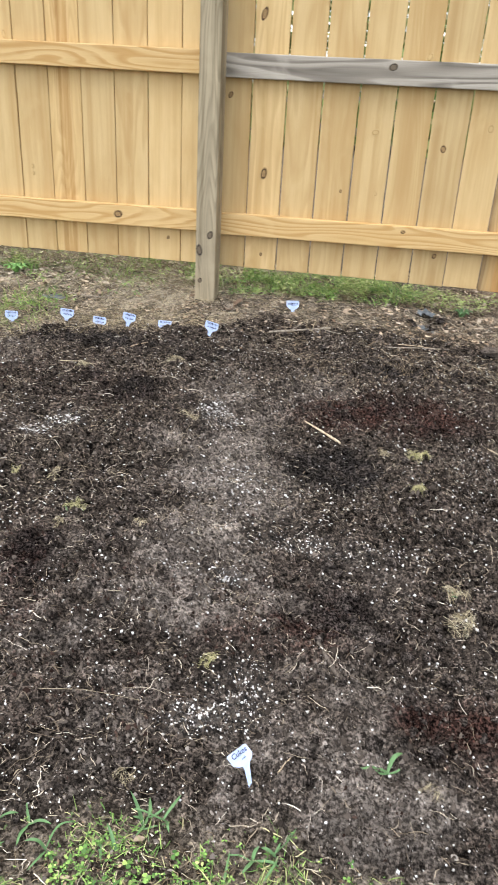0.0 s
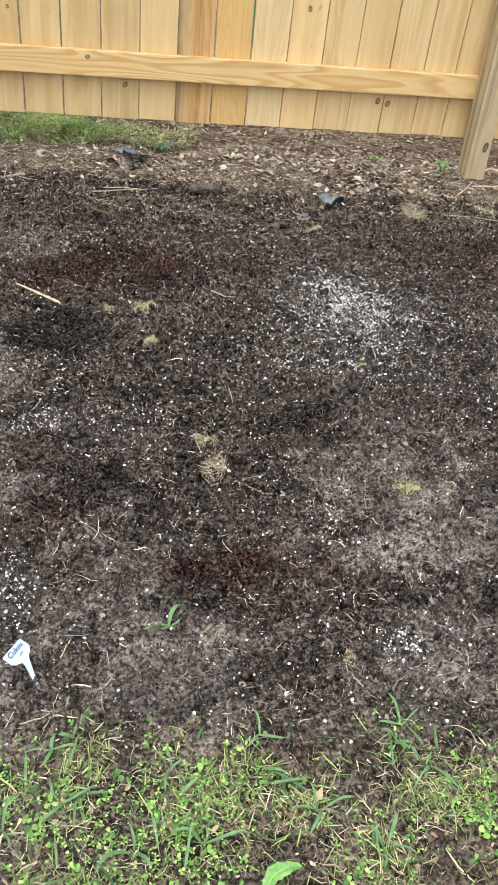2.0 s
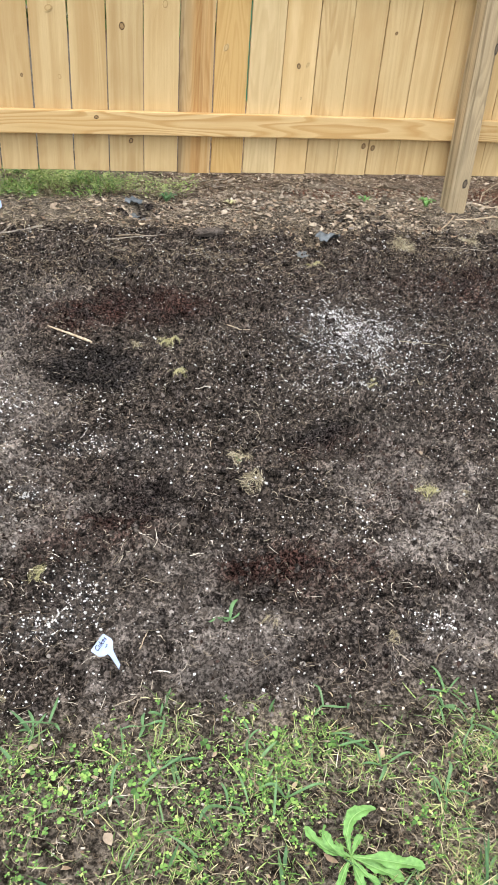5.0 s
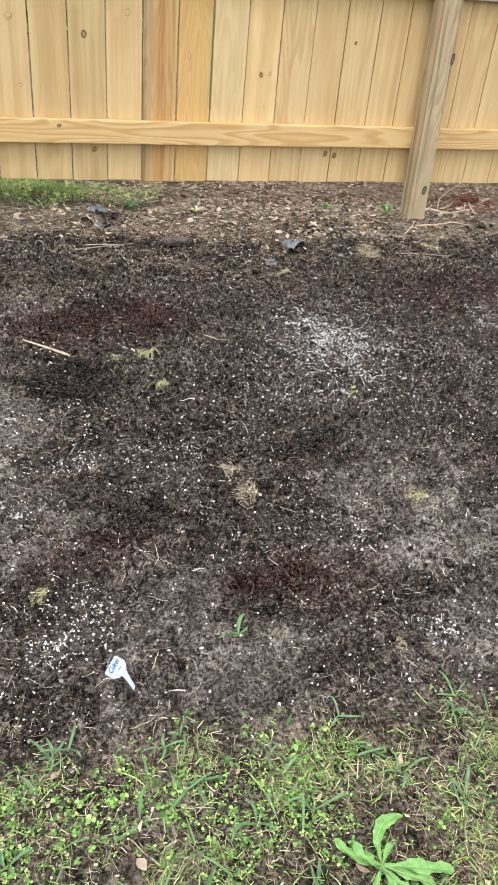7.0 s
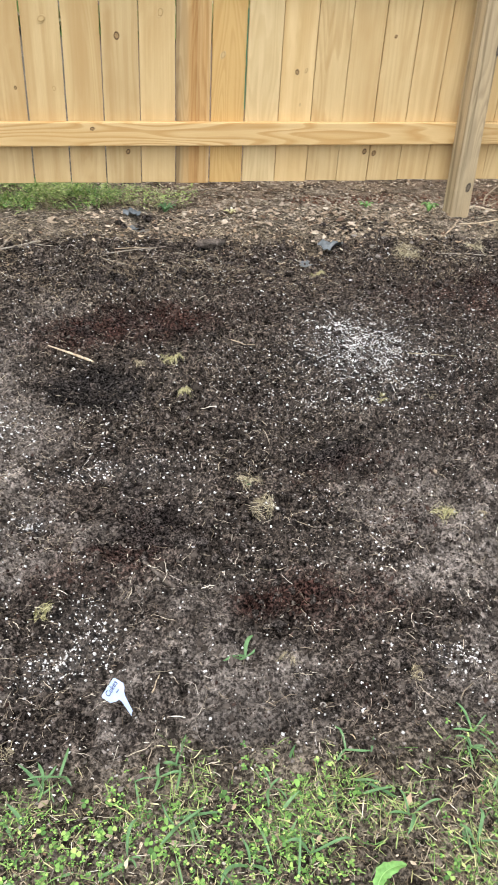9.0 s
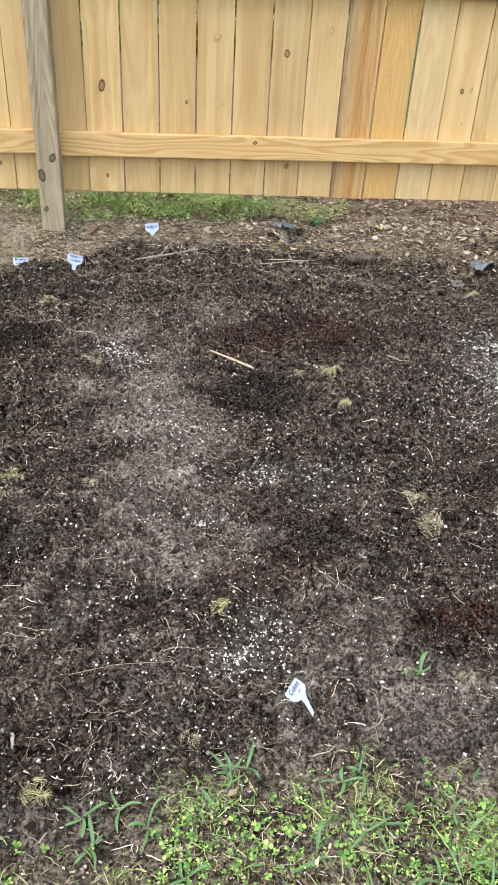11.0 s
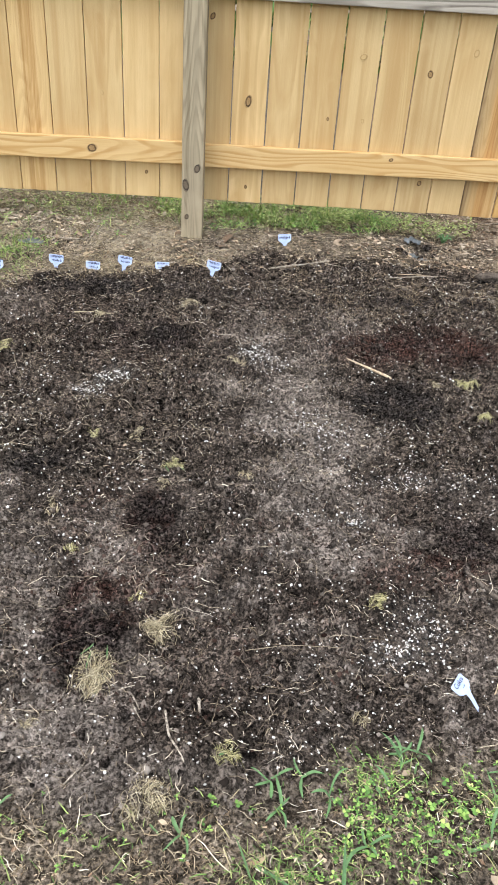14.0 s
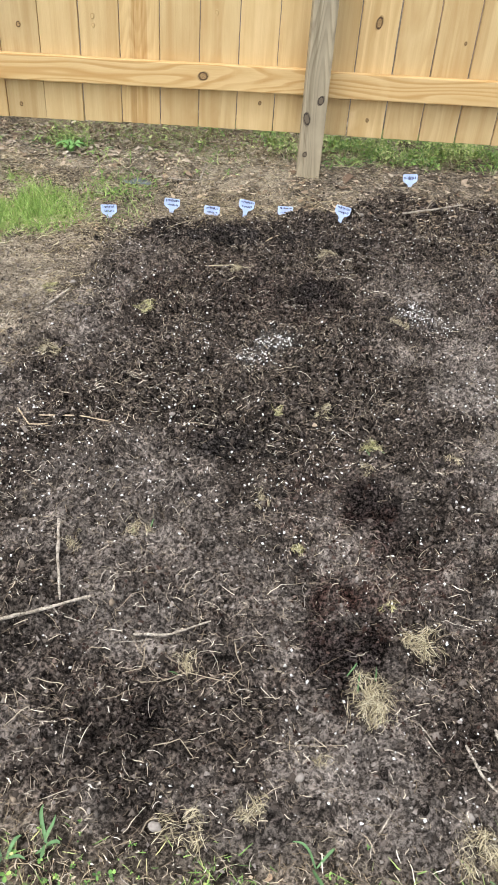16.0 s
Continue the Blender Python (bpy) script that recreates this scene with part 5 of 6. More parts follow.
stick("root", [(2.42, -0.201), (2.532, -0.193), (2.638, -0.157), (2.726, -0.207)], 0.006, PEELED, "thin pale surface root", "root", seed=21, seg=22)
stick("twig", [(2.17, -0.502), (2.30, -0.49), (2.45, -0.50)], 0.0035, BARK, "pale forked twig on soil", "twig", seed=23, forks=2)
stick("twig", [(1.70, -1.285), (1.78, -1.30), (1.862, -1.315)], 0.0022, DRY_TUFT, "thin straw-coloured stalk on soil", "stalk", seed=24)
stick("twig", [(1.175, -1.085), (1.21, -1.115), (1.25, -1.11)], 0.0025, PEELED, "short bent pale twig", "twig", seed=25)
stick("twig", [(0.758, -2.38), (0.775, -2.35)], 0.0022, PEELED, "short pale splinter on soil", "twig", seed=26)
stick("wood_chip", [(0.225, -2.425), (0.232, -2.45)], 0.0045, BARK, "grey wood chip on soil", "wood chip", seed=27)
stick("wood_chip", [(0.108, -2.415), (0.126, -2.445)], 0.0026, BARK, "pale wood splinter on soil", "wood chip", seed=28)
stick("twig", [(1.235, 0.30), (1.34, 0.36), (1.476, 0.40)], 0.005, BARK, "brown twig in leaf litter behind the fence", "twig", seed=29, forks=1)

ROOTS = "pale branching grass root on dark soil"
stick("root", [(-0.213, -2.365), (-0.245, -2.357), (-0.274, -2.349), (-0.31, -2.368), (-0.349, -2.373)], 0.0017, STRAW, ROOTS, "root", seed=31, forks=3)
stick("root", [(-0.274, -2.349), (-0.288, -2.335), (-0.292, -2.314)], 0.0015, STRAW, ROOTS, "root", seed=32, forks=2)
stick("root", [(-0.313, -2.484), (-0.29, -2.478), (-0.273, -2.470), (-0.25, -2.498)], 0.0016, STRAW, ROOTS, "root", seed=33, forks=2)
stick("root", [(-0.353, -2.293), (-0.350, -2.315), (-0.352, -2.337), (-0.383, -2.345)], 0.0016, STRAW, ROOTS, "root", seed=34, forks=2)
stick("root", [(-0.196, -2.284), (-0.192, -2.31), (-0.181, -2.334), (-0.206, -2.364), (-0.197, -2.387)], 0.0015, STRAW, ROOTS, "root", seed=35, forks=3)
stick("twig", [(-0.406, -2.299), (-0.37, -2.288), (-0.339, -2.282)], 0.0022, BARK, "thin grey twig ending in a stick", "twig", seed=36)
stick("wood_chip", [(0.113, -2.437), (0.124, -2.455), (0.134, -2.47)], 0.0024, BARK, "pale wood splinter on soil", "wood chip", seed=37)
stick("wood_chip", [(0.043, -2.468), (0.06, -2.471), (0.075, -2.477)], 0.0022, BARK, "pale wood splinter on soil", "wood chip", seed=38)
stick("root", [(2.68, 0.062), (2.78, 0.22), (2.915, 0.369), (3.15, 0.60)], 0.006, PEELED, "long pale root running under the fence", "root", seed=39, seg=22, forks=1)
stick("root", [(2.70, 0.041), (2.78, 0.11), (2.858, 0.193)], 0.005, PEELED, "pale root beside the fence", "root", seed=40)
stick("root", [(2.826, -0.061), (2.86, 0.03), (2.927, 0.168), (3.01, 0.218), (3.075, 0.212)], 0.006, PEELED, "pale crooked root by the fence", "root", seed=41, seg=22)
stick("root", [(2.982, 0.048), (3.08, 0.085), (3.182, 0.111)], 0.005, BARK, "grey straight root by the fence", "root", seed=42)
stick("root", [(2.808, 0.015), (2.88, 0.13), (2.967, 0.242)], 0.0045, PEELED, "pale root beside the fence", "root", seed=43)
stick("root", [(2.314, -0.285), (2.38, -0.225), (2.442, -0.15)], 0.0045, PEELED, "thin pale root at the post's foot", "root", seed=44)


def wisps(x, y, r, n, g, heading=None, spread=0.45):
    """Strands lying crosswise in matted bundles round a place: N x 7 x 3."""
    count = max(4, n // 8)
    which = g.integers(0, count, n)
    tilt = g.uniform(-0.4, 2.0)
    u, v = np.clip(g.normal(size=count), -1.5, 1.5) * r * 0.42, np.clip(g.normal(size=count), -1.6, 1.6) * r * 0.30
    head = (g.uniform(0, math.pi, count) if heading is None else heading + g.normal(size=count) * 0.35)[which] + g.normal(size=n) * spread
    cx = x + (u * math.cos(tilt) - v * math.sin(tilt))[which] + g.normal(size=n) * r * 0.11
    cy = y + (u * math.sin(tilt) + v * math.cos(tilt))[which] + g.normal(size=n) * r * 0.11
    ln = g.uniform(0.35, 1.0, n) * r * g.uniform(0.6, 1.25, count)[which]
    t = np.linspace(-0.5, 0.5, 7)
    bend = (g.normal(size=count) * 0.5)[which] + g.normal(size=n) * 0.45
    a = head[:, None] + bend[:, None] * t * 1.6 + g.normal(size=(n, 7)) * 0.10
    step = ln[:, None] / 6
    px, py = np.cumsum(np.cos(a) * step, 1), np.cumsum(np.sin(a) * step, 1)
    px, py = px - px.mean(1, keepdims=True) + cx[:, None], py - py.mean(1, keepdims=True) + cy[:, None]
    low = ground_z(px, py)
    rise = g.uniform(0.02, 0.20, count)[which] * r + np.abs(g.normal(size=n)) * r * 0.06
    z = low * 0.4 + low.max(1, keepdims=True) * 0.6 + rise[:, None] * (1 - (2.2 * t[None] + g.normal(size=(n, 1)) * 0.4) ** 2 * 0.7)
    return np.stack([px, py, np.maximum(z, low + 0.001)], -1)


def tuft(x, y, r, n, mat, label, category="grass tuft", seed=0, green=0, heading=None):
    """A clump of dry or living grass pulled loose by digging, a few thin roots trailing from it."""
    g = np.random.default_rng(seed)
    r, n = r * 0.75, int(n * 2.1)
    a = wisps(x, y, r, n, g, heading)
    m = max(4, n // 6)
    b = lying(np.array([x, y]) + g.normal(size=(m, 2)) * r * 0.28, g.uniform(0.3, 0.9, m) * r, g, 0.9, 0.12, 8)
    z = gz(x, y)
    geo = joined(tubes(a, taper(n, g.uniform(0.20, 0.55, n) * 0.001, [0.6, 1, 1, 0.95, 0.85, 0.65, 0.35]), 4), tubes(b, taper(m, g.uniform(0.2, 0.5, m) * 0.001, [0.6, 1, 1, 1, 0.9, 0.8, 0.6, 0.4]), 4))
    ob = thing("grass_tuft", (x, y, z), label, category, "dug-up grass tufts", data=one_mesh("grass_tuft", local(geo, x, y, z), mat))
    for k in range(green):
        c = standing(np.array([[x, y]]) + g.normal(size=(1, 2)) * r * 0.4, g.uniform(0.4, 0.8, 1) * r, g, 0.9, 0.9, 7)
        part("green_blade", one_mesh("green_blade", local(strips(c, taper(1, g.uniform(0.0025, 0.005, 1), [0.6, 1, 1, 0.9, 0.8, 0.5, 0.1])), x, y, z), WIDE_BLADE), ob, "fresh green blade")
    return ob


DRY, YEL = "straw-coloured dry grass tuft lying on dug soil", "yellowing grass tuft rooted in dug soil"
for i, (x, y, r, n, mat, label, green) in enumerate((
        (0.105, -1.72, 0.040, 36, YELLOW_TUFT, YEL, 3), (0.140, -2.26, 0.062, 84, DRY_TUFT, "large curled dry grass tuft on soil", 0), (0.034, -2.375, 0.078, 120, DRY_TUFT, "large dry grass tuft with green blades", 4),
        (0.577, -2.15, 0.035, 34, YELLOW_TUFT, YEL, 0), (0.082, -2.19, 0.024, 22, YELLOW_TUFT, "small yellow-green grass tuft on soil", 0), (0.966, -1.215, 0.060, 60, YELLOW_TUFT, DRY, 0),
        (0.963, -1.425, 0.038, 32, YELLOW_TUFT, YEL, 0), (0.294, -1.75, 0.035, 26, DRY_TUFT, DRY, 0), (0.281, -2.535, 0.038, 30, YELLOW_TUFT, YEL, 1), (0.165, -2.61, 0.060, 60, DRY_TUFT, "wide flat dry grass tuft by lawn", 1),
        (0.512, -2.44, 0.032, 20, DRY_TUFT, DRY, 0), (1.056, -1.824, 0.050, 46, DRY_TUFT, DRY, 2), (1.068, -1.926, 0.055, 56, DRY_TUFT, DRY, 0), (1.478, -2.022, 0.055, 40, YELLOW_TUFT, YEL, 0),
        (1.529, -1.522, 0.028, 22, YELLOW_TUFT, "small yellow-green grass tuft on soil", 0), (1.67, -1.53, 0.035, 22, DRY_TUFT, DRY, 0), (-0.155, -1.92, 0.035, 26, DRY_TUFT, DRY, 0), (-0.008, -1.615, 0.035, 26, DRY_TUFT, DRY, 0),
        (-0.12, -1.615, 0.03, 20, YELLOW_TUFT, YEL, 0), (0.087, -1.784, 0.03, 24, DRY_TUFT, DRY, 0), (-0.082, -2.062, 0.028, 26, YELLOW_TUFT, "small yellow-green grass tuft on soil", 0), (-0.40, -2.035, 0.045, 36, DRY_TUFT, "dry grass tuft with green blades", 3),
        (-0.52, -2.08, 0.035, 22, DRY_TUFT, DRY, 0), (-0.278, -2.325, 0.045, 34, DRY_TUFT, "loose dry grass tuft with long roots", 1), (-0.164, -2.574, 0.045, 40, DRY_TUFT, DRY, 0), (-0.053, -2.483, 0.028, 20, DRY_TUFT, DRY, 0),
        (-0.26, -2.60, 0.05, 40, DRY_TUFT, DRY, 1), (0.86, -1.23, 0.04, 24, DRY_TUFT, DRY, 0), (1.005, -2.350, 0.035, 16, DRY_TUFT, "pale bare roots of a pulled tuft", 0), (1.22, -2.43, 0.03, 22, DRY_TUFT, DRY, 0), (0.25, -1.15, 0.045, 30, DRY_TUFT, DRY, 0),
        (-0.24, -0.86, 0.045, 30, DRY_TUFT, DRY, 0), (0.05, -0.70, 0.05, 34, DRY_TUFT, DRY, 0), (-0.5, -1.15, 0.05, 34, YELLOW_TUFT, YEL, 0), (-0.72, -1.40, 0.06, 40, DRY_TUFT, DRY, 0), (-0.80, -1.06, 0.05, 30, YELLOW_TUFT, YEL, 0),
        (2.06, -0.43, 0.11, 80, DRY_TUFT, DRY, 0), (1.62, -0.60, 0.05, 34, YELLOW_TUFT, YEL, 0), (2.38, -0.42, 0.08, 60, DRY_TUFT, DRY, 0), 
        (1.56, -2.06, 0.03, 16, DRY_TUFT, DRY, 0))):
    tuft(x, y, r, n, mat, label, seed=100 + i, green=green, heading=1.4 if i == 5 else None)


def blade_plant(name, x, y, blades, label, category, mat=WIDE_BLADE):
    """A few broad blades or leaves from one root. blades: heading, length, width, rise."""
    z = gz(x, y) - 0.003
    ob = thing(name, (x, y, z), label, category)
    for head, ln, w, rise in blades:
        t = np.linspace(0, 1, 10)
        a = radians(head)
        h = ln * t
        up = ln * rise * np.sin(t * 2.3) * 0.8
        p = np.stack([h * math.cos(a) * (1 - 0.1 * t), h * math.sin(a), up + 0.004], -1)
        p[:, 0] += 0.10 * ln * np.sin(t * 3 + head)
        p[:, 1] += 0.06 * ln * np.sin(t * 4 + head * 2)
        gl = ground_z(x + p[:, 0], y + p[:, 1]) - z + 0.002
        p[:, 2] = np.maximum(p[:, 2], gl)
        shape = np.interp(t, [0, 0.15, 0.4, 0.65, 0.85, 0.95, 1], [0.35, 0.6, 0.9, 1.0, 0.9, 0.6, 0.15]) * (1 + 0.16 * np.sin(t * 24 + head)) if mat is WEED_LEAF else np.interp(t, [0, 0.2, 0.6, 0.85, 1], [0.5, 0.9, 1, 0.7, 0.05])
        part("leaf" if mat is WEED_LEAF else "blade", one_mesh("leaf", strips(p[None], (w * shape)[None], fold=0.5), mat), ob)
    return ob


blade_plant("seedling", 0.938, -2.320, ((195, 0.055, 0.007, 0.2), (60, 0.045, 0.008, 0.55), (215, 0.03, 0.005, 0.4), (20, 0.025, 0.005, 0.3)), "green grass seedling with two spread blades", "seedling")
def rosette(name, x, y, leaves, label, category):
    """Toothed leaves with a pale midrib. leaves: mid and tip of each on the plan, width, height at mid and tip."""
    z = gz(x, y)
    ob = thing(name, (x, y, z), label, category)
    for i, (mx, my, tx, ty, w, hm, ht) in enumerate(leaves):
        t = np.linspace(0, 1, 22)[:, None]
        path = np.array([(0, 0, 0.004)]) * (1 - t) ** 2 + 2 * t * (1 - t) * np.array([(mx - x, my - y, hm * 1.6)]) + t ** 2 * np.array([(tx - x, ty - y, ht)])
        d = np.gradient(path, axis=0)
        side = np.cross(d, (0, 0, 1.0))
        side /= np.linalg.norm(side, axis=1, keepdims=True)
        nor = np.cross(side, d)
        nor /= np.linalg.norm(nor, axis=1, keepdims=True)
        t = t[:, 0]
        half = 0.5 * w * np.interp(t, [0, 0.12, 0.35, 0.6, 0.82, 0.94, 1], [0.22, 0.32, 0.72, 1.0, 0.92, 0.6, 0.08])
        rows, across = [], np.array([-1, -0.62, -0.25, 0, 0.25, 0.62, 1.0])
        for k, a in enumerate(across):
            tooth = 1 + (0.34 * np.abs(((t * 7 + i * 0.3 + (a > 0) * 0.4) % 1) - 0.5) * 2 - 0.08) * (abs(a) == 1)
            wave = 0.30 * w * a * a * np.sin(t * 13 + i * 2 + (a > 0) * 1.9) + 0.22 * w * abs(a) - 0.05 * w * (a == 0)
            rows.append(path + side * (half * a * tooth)[:, None] + nor * (wave * half * 2 / w)[:, None])
        v = np.stack(rows, 1)
        v[..., 2] = np.maximum(v[..., 2], ground_z(x + v[..., 0], y + v[..., 1]) - z + 0.003)
        idx = np.arange(22 * 7).reshape(22, 7)
        f = np.stack([idx[:-1, :-1], idx[:-1, 1:], idx[1:, 1:], idx[1:, :-1]], -1).reshape(-1, 4)
        leaf = part("leaf", one_mesh("leaf", (v.reshape(-1, 3), f), WEED_LEAF), ob)
        rib = v[:20, 3] + np.array([0, 0, 0.0006])
        part("midrib", one_mesh("midrib", tubes(rib[None], np.linspace(0.0009, 0.0003, 20)[None], 5), WEED_RIB), leaf, "pale midrib")
    return ob


rosette("broadleaf_weed", 1.019, -2.789, ((1.006, -2.742, 1.069, -2.744, 0.017, 0.032, 0.036), (1.062, -2.811, 1.116, -2.827, 0.019, 0.014, 0.012), (1.052, -2.820, 1.083, -2.834, 0.016, 0.008, 0.006),
                                         (0.972, -2.786, 0.963, -2.738, 0.013, 0.014, 0.012), (0.982, -2.790, 0.985, -2.752, 0.012, 0.018, 0.022), (1.000, -2.790, 1.001, -2.766, 0.008, 0.012, 0.012),
                                         (0.992, -2.816, 0.979, -2.842, 0.010, 0.010, 0.008), (1.012, -2.822, 1.025, -2.846, 0.011, 0.012, 0.006), (1.022, -2.822, 1.046, -2.834, 0.009, 0.010, 0.006), (1.024, -2.782, 1.038, -2.772, 0.009, 0.022, 0.026), (1.012, -2.775, 1.018, -2.758, 0.008, 0.02, 0.024)),
        "bright green broadleaf weed rosette in lawn", "weed")
blade_plant("grass_plant", 1.104, -2.832, ((262, 0.05, 0.0045, 0.5), (95, 0.02, 0.003, 0.8)), "broad-bladed green grass plant beside a broadleaf weed", "grass plant")["group"] = "broad-bladed grass plants"
grng = random.Random(12)
for x, y, k in ((0.748, -2.529, 4), (0.779, -2.515, 3), (0.917, -2.58, 4), (0.766, -2.613, 3), (0.571, -2.497, 4), (1.264, -2.572, 5), (1.285, -2.545, 4), (1.301, -2.616, 4), (0.855, -2.685, 3), (0.953, -2.682, 3), (1.055, -2.541, 3),
                (0.35, -2.57, 4), (0.401, -2.556, 3), (0.603, -2.498, 3), (0.447, -2.588, 4), (0.365, -2.613, 4), (-0.441, -2.627, 5), (-0.494, -2.644, 4), (-0.068, -2.638, 3), (0.69, -2.64, 4), (1.12, -2.66, 4), (1.2, -2.72, 4), (0.5, -2.66, 4), (0.22, -2.66, 4)):
    a0 = grng.uniform(0, 360)
    blade_plant("grass_plant", x, y, [(a0 + j * 360 / k + grng.uniform(-35, 35), grng.uniform(0.018, 0.062), grng.uniform(0.003, 0.0062), grng.uniform(0.05, 0.8)) for j in range(k)], "broad-bladed green grass plant at the lawn's edge", "grass plant")["group"] = "broad-bladed grass plants"
blade_plant("small_weed", 1.394, -0.045, [(k * 60 + 10, 0.035, 0.012, 0.6) for k in range(6)], "small yellow-green weed by the fence", "weed", YELLOW_TUFT)
blade_plant("small_weed", -0.955, -0.02, [(k * 40 + 10, 0.06, 0.018, 0.8) for k in range(9)], "leafy green weed by the fence", "weed", WEED_LEAF)
blade_plant("small_weed", 2.33, -0.06, [(k * 55 + 10, 0.05, 0.012, 0.9) for k in range(7)], "green weed at the post's foot", "weed", WEED_LEAF)
blade_plant("small_weed", 2.05, 0.02, [(k * 70, 0.04, 0.012, 0.7) for k in range(5)], "small green weed in leaf litter", "weed", WEED_LEAF)
blade_plant("small_weed", 1.12, 0.02, [(k * 50, 0.05, 0.014, 0.8) for k in range(7)], "grey-green weed below the fence", "weed", WIDE_BLADE)


def crumple(name, x, y, size, mat, label, category, seed, flat=0.45, turn=0.0):
    """A torn, crumpled sheet, half buried."""
    n = 12
    u, v = np.meshgrid(np.linspace(-1, 1, n), np.linspace(-1, 1, n))
    r = np.sqrt(u * u + v * v)
    px = u * size * (1 + 0.9 * fbm(u, v, 0.8, 3, seed)) + size * 0.6 * fbm(u, v, 0.4, 2, seed + 3)
    py = v * size * 0.7 * (1 + 0.5 * fbm(u + 9, v, 0.8, 2, seed)) + size * 0.3 * fbm(u, v + 5, 0.5, 2, seed + 3)
    pz = size * flat * (2.2 * np.abs(fbm(u, v, 0.9, 3, seed + 7)) + 1.3 * np.abs(fbm(u, v, 0.4, 2, seed + 9))) * (1.15 - 0.4 * r) + 0.3 * size * flat
    top = np.stack([px, py, pz], -1).reshape(-1, 3)
    idx = np.arange(n * n).reshape(n, n)
    f = np.stack([idx[:-1, :-1], idx[:-1, 1:], idx[1:, 1:], idx[1:, :-1]], -1).reshape(-1, 4)
    geo = np.concatenate([top, top - np.array([0, 0, 0.0012])]), np.concatenate([f, f[:, ::-1] + n * n])
    return thing(name, (x, y, gz(x, y) - size * 0.12), label, category, data=mesh_from(name, geo[0], geo[1], mat, False), turn=turn)


crumple("plastic_scrap", 1.765, -0.345, 0.045, PLASTIC, "crumpled black plastic sheet scrap in soil", "plastic scrap", 3, 1.1, 20)
crumple("plastic_scrap", 1.70, -0.40, 0.036, PLASTIC, "torn black plastic sheet half buried", "plastic scrap", 6, 0.7, 70)
crumple("plastic_scrap", 1.615, -0.485, 0.034, PLASTIC, "grey-black plastic scrap lying on soil", "plastic scrap", 9, 0.4, 30)
crumple("plastic_scrap", 0.950, -0.15, 0.028, PLASTIC, "torn black plastic scrap sticking from soil", "plastic scrap", 13, 0.9, -30)
crumple("plastic_scrap", -0.66, -0.24, 0.05, PLASTIC, "dark plastic sheet scrap lying in thatch", "plastic scrap", 25, 0.25, 10)
crumple("plastic_scrap", 0.968, -0.05, 0.036, PLASTIC, "crumpled dark plastic sheet by the fence", "plastic scrap", 19, 0.95, -10)
crumple("plastic_scrap", 1.01, -0.14, 0.034, PLASTIC, "half-buried dark plastic sheet", "plastic scrap", 21, 0.4, 40)


def rock(name, x, y, size, mat, label, category, seed, stretch=(1, 1, 0.6), sink=0.25, turn=0.0, group=""):
    g = np.random.default_rng(seed)
    v, f = ico(2 if mat is STONE else 3)
    q = v * 1.3 + seed
    rugged = 1.0 if mat is STONE else 2.2
    bump = np.array([noise.noise(Vector(a)) for a in q]) * 0.28 + np.array([noise.noise(Vector(a * 3.1)) for a in q]) * 0.12 * rugged + np.array([noise.noise(Vector(a * 7.7)) for a in q]) * 0.16 * (rugged - 1) + g.normal(size=len(v)) * 0.03 * (rugged - 1)
    v = v * (1 + bump)[:, None] * np.array(stretch) * size
    return thing(name, (x, y, gz(x, y) + size * stretch[2] * (1 - 2 * sink)), label, category, group, data=mesh_from(name, v, f, mat, mat is STONE), turn=turn)


rock("bark_piece", 1.245, -0.362, 0.03, DARK_BARK, "dark rotten piece of bark on soil", "bark", 2, (1.9, 0.62, 0.55), 0.25, 4)
rock("soil_clod", 0.875, -2.030, 0.021, CRUST, "large dark clod of damp soil", "clod", 5, (1.7, 0.8, 0.7), 0.2, -20, "large clods")
for i, (x, y, r) in enumerate(((0.91, -2.03, 0.02), (1.60, -2.31, 0.026), (1.66, -2.33, 0.03), (1.72, -2.30, 0.028), (1.77, -2.34, 0.03), (1.16, -2.40, 0.024), (1.22, -2.39, 0.02), (1.69, -2.37, 0.022), (1.23, -1.86, 0.02), (1.30, -1.70, 0.016), (0.055, -2.315, 0.014), (0.10, -2.46, 0.02), (1.45, -0.55, 0.022), (2.0, -1.3, 0.025), (1.9, -1.1, 0.022), (2.3, -0.75, 0.03), (2.75, -0.35, 0.04), (2.82, -0.3, 0.035))):
    rock("soil_clod", x, y, r * 0.55, CRUST, "dark clod of dug soil", "clod", 30 + i, (1.15, 0.95, 0.75), 0.3, i * 40, "large clods")
for i, (x, y, r) in enumerate(((0.196, -0.392, 0.012), (-0.374, -1.631, 0.010), (0.156, -2.566, 0.009), (-0.296, -2.597, 0.012), (-0.742, -1.02, 0.012), (1.896, -0.532, 0.014), (1.887, -0.283, 0.016), (1.592, -0.467, 0.013), (1.921, -0.406, 0.018), (0.335, -2.463, 0.006),
                               (0.02, -2.36, 0.008), (0.62, -0.45, 0.010), (0.76, -0.22, 0.010), (1.1, -0.30, 0.012), (-0.09, -2.52, 0.010), (0.60, -2.37, 0.006), (1.04, -2.46, 0.007), (0.86, -0.72, 0.008), (2.0, -0.33, 0.014), (1.42, -0.42, 0.012), (2.12, -0.36, 0.012))):
    rock("pebble", x, y, r * 0.68, STONE, "pale rounded pebble on soil", "pebble", 60 + i, (1.2, 0.9, 0.65), 0.25, i * 55, "pebbles")
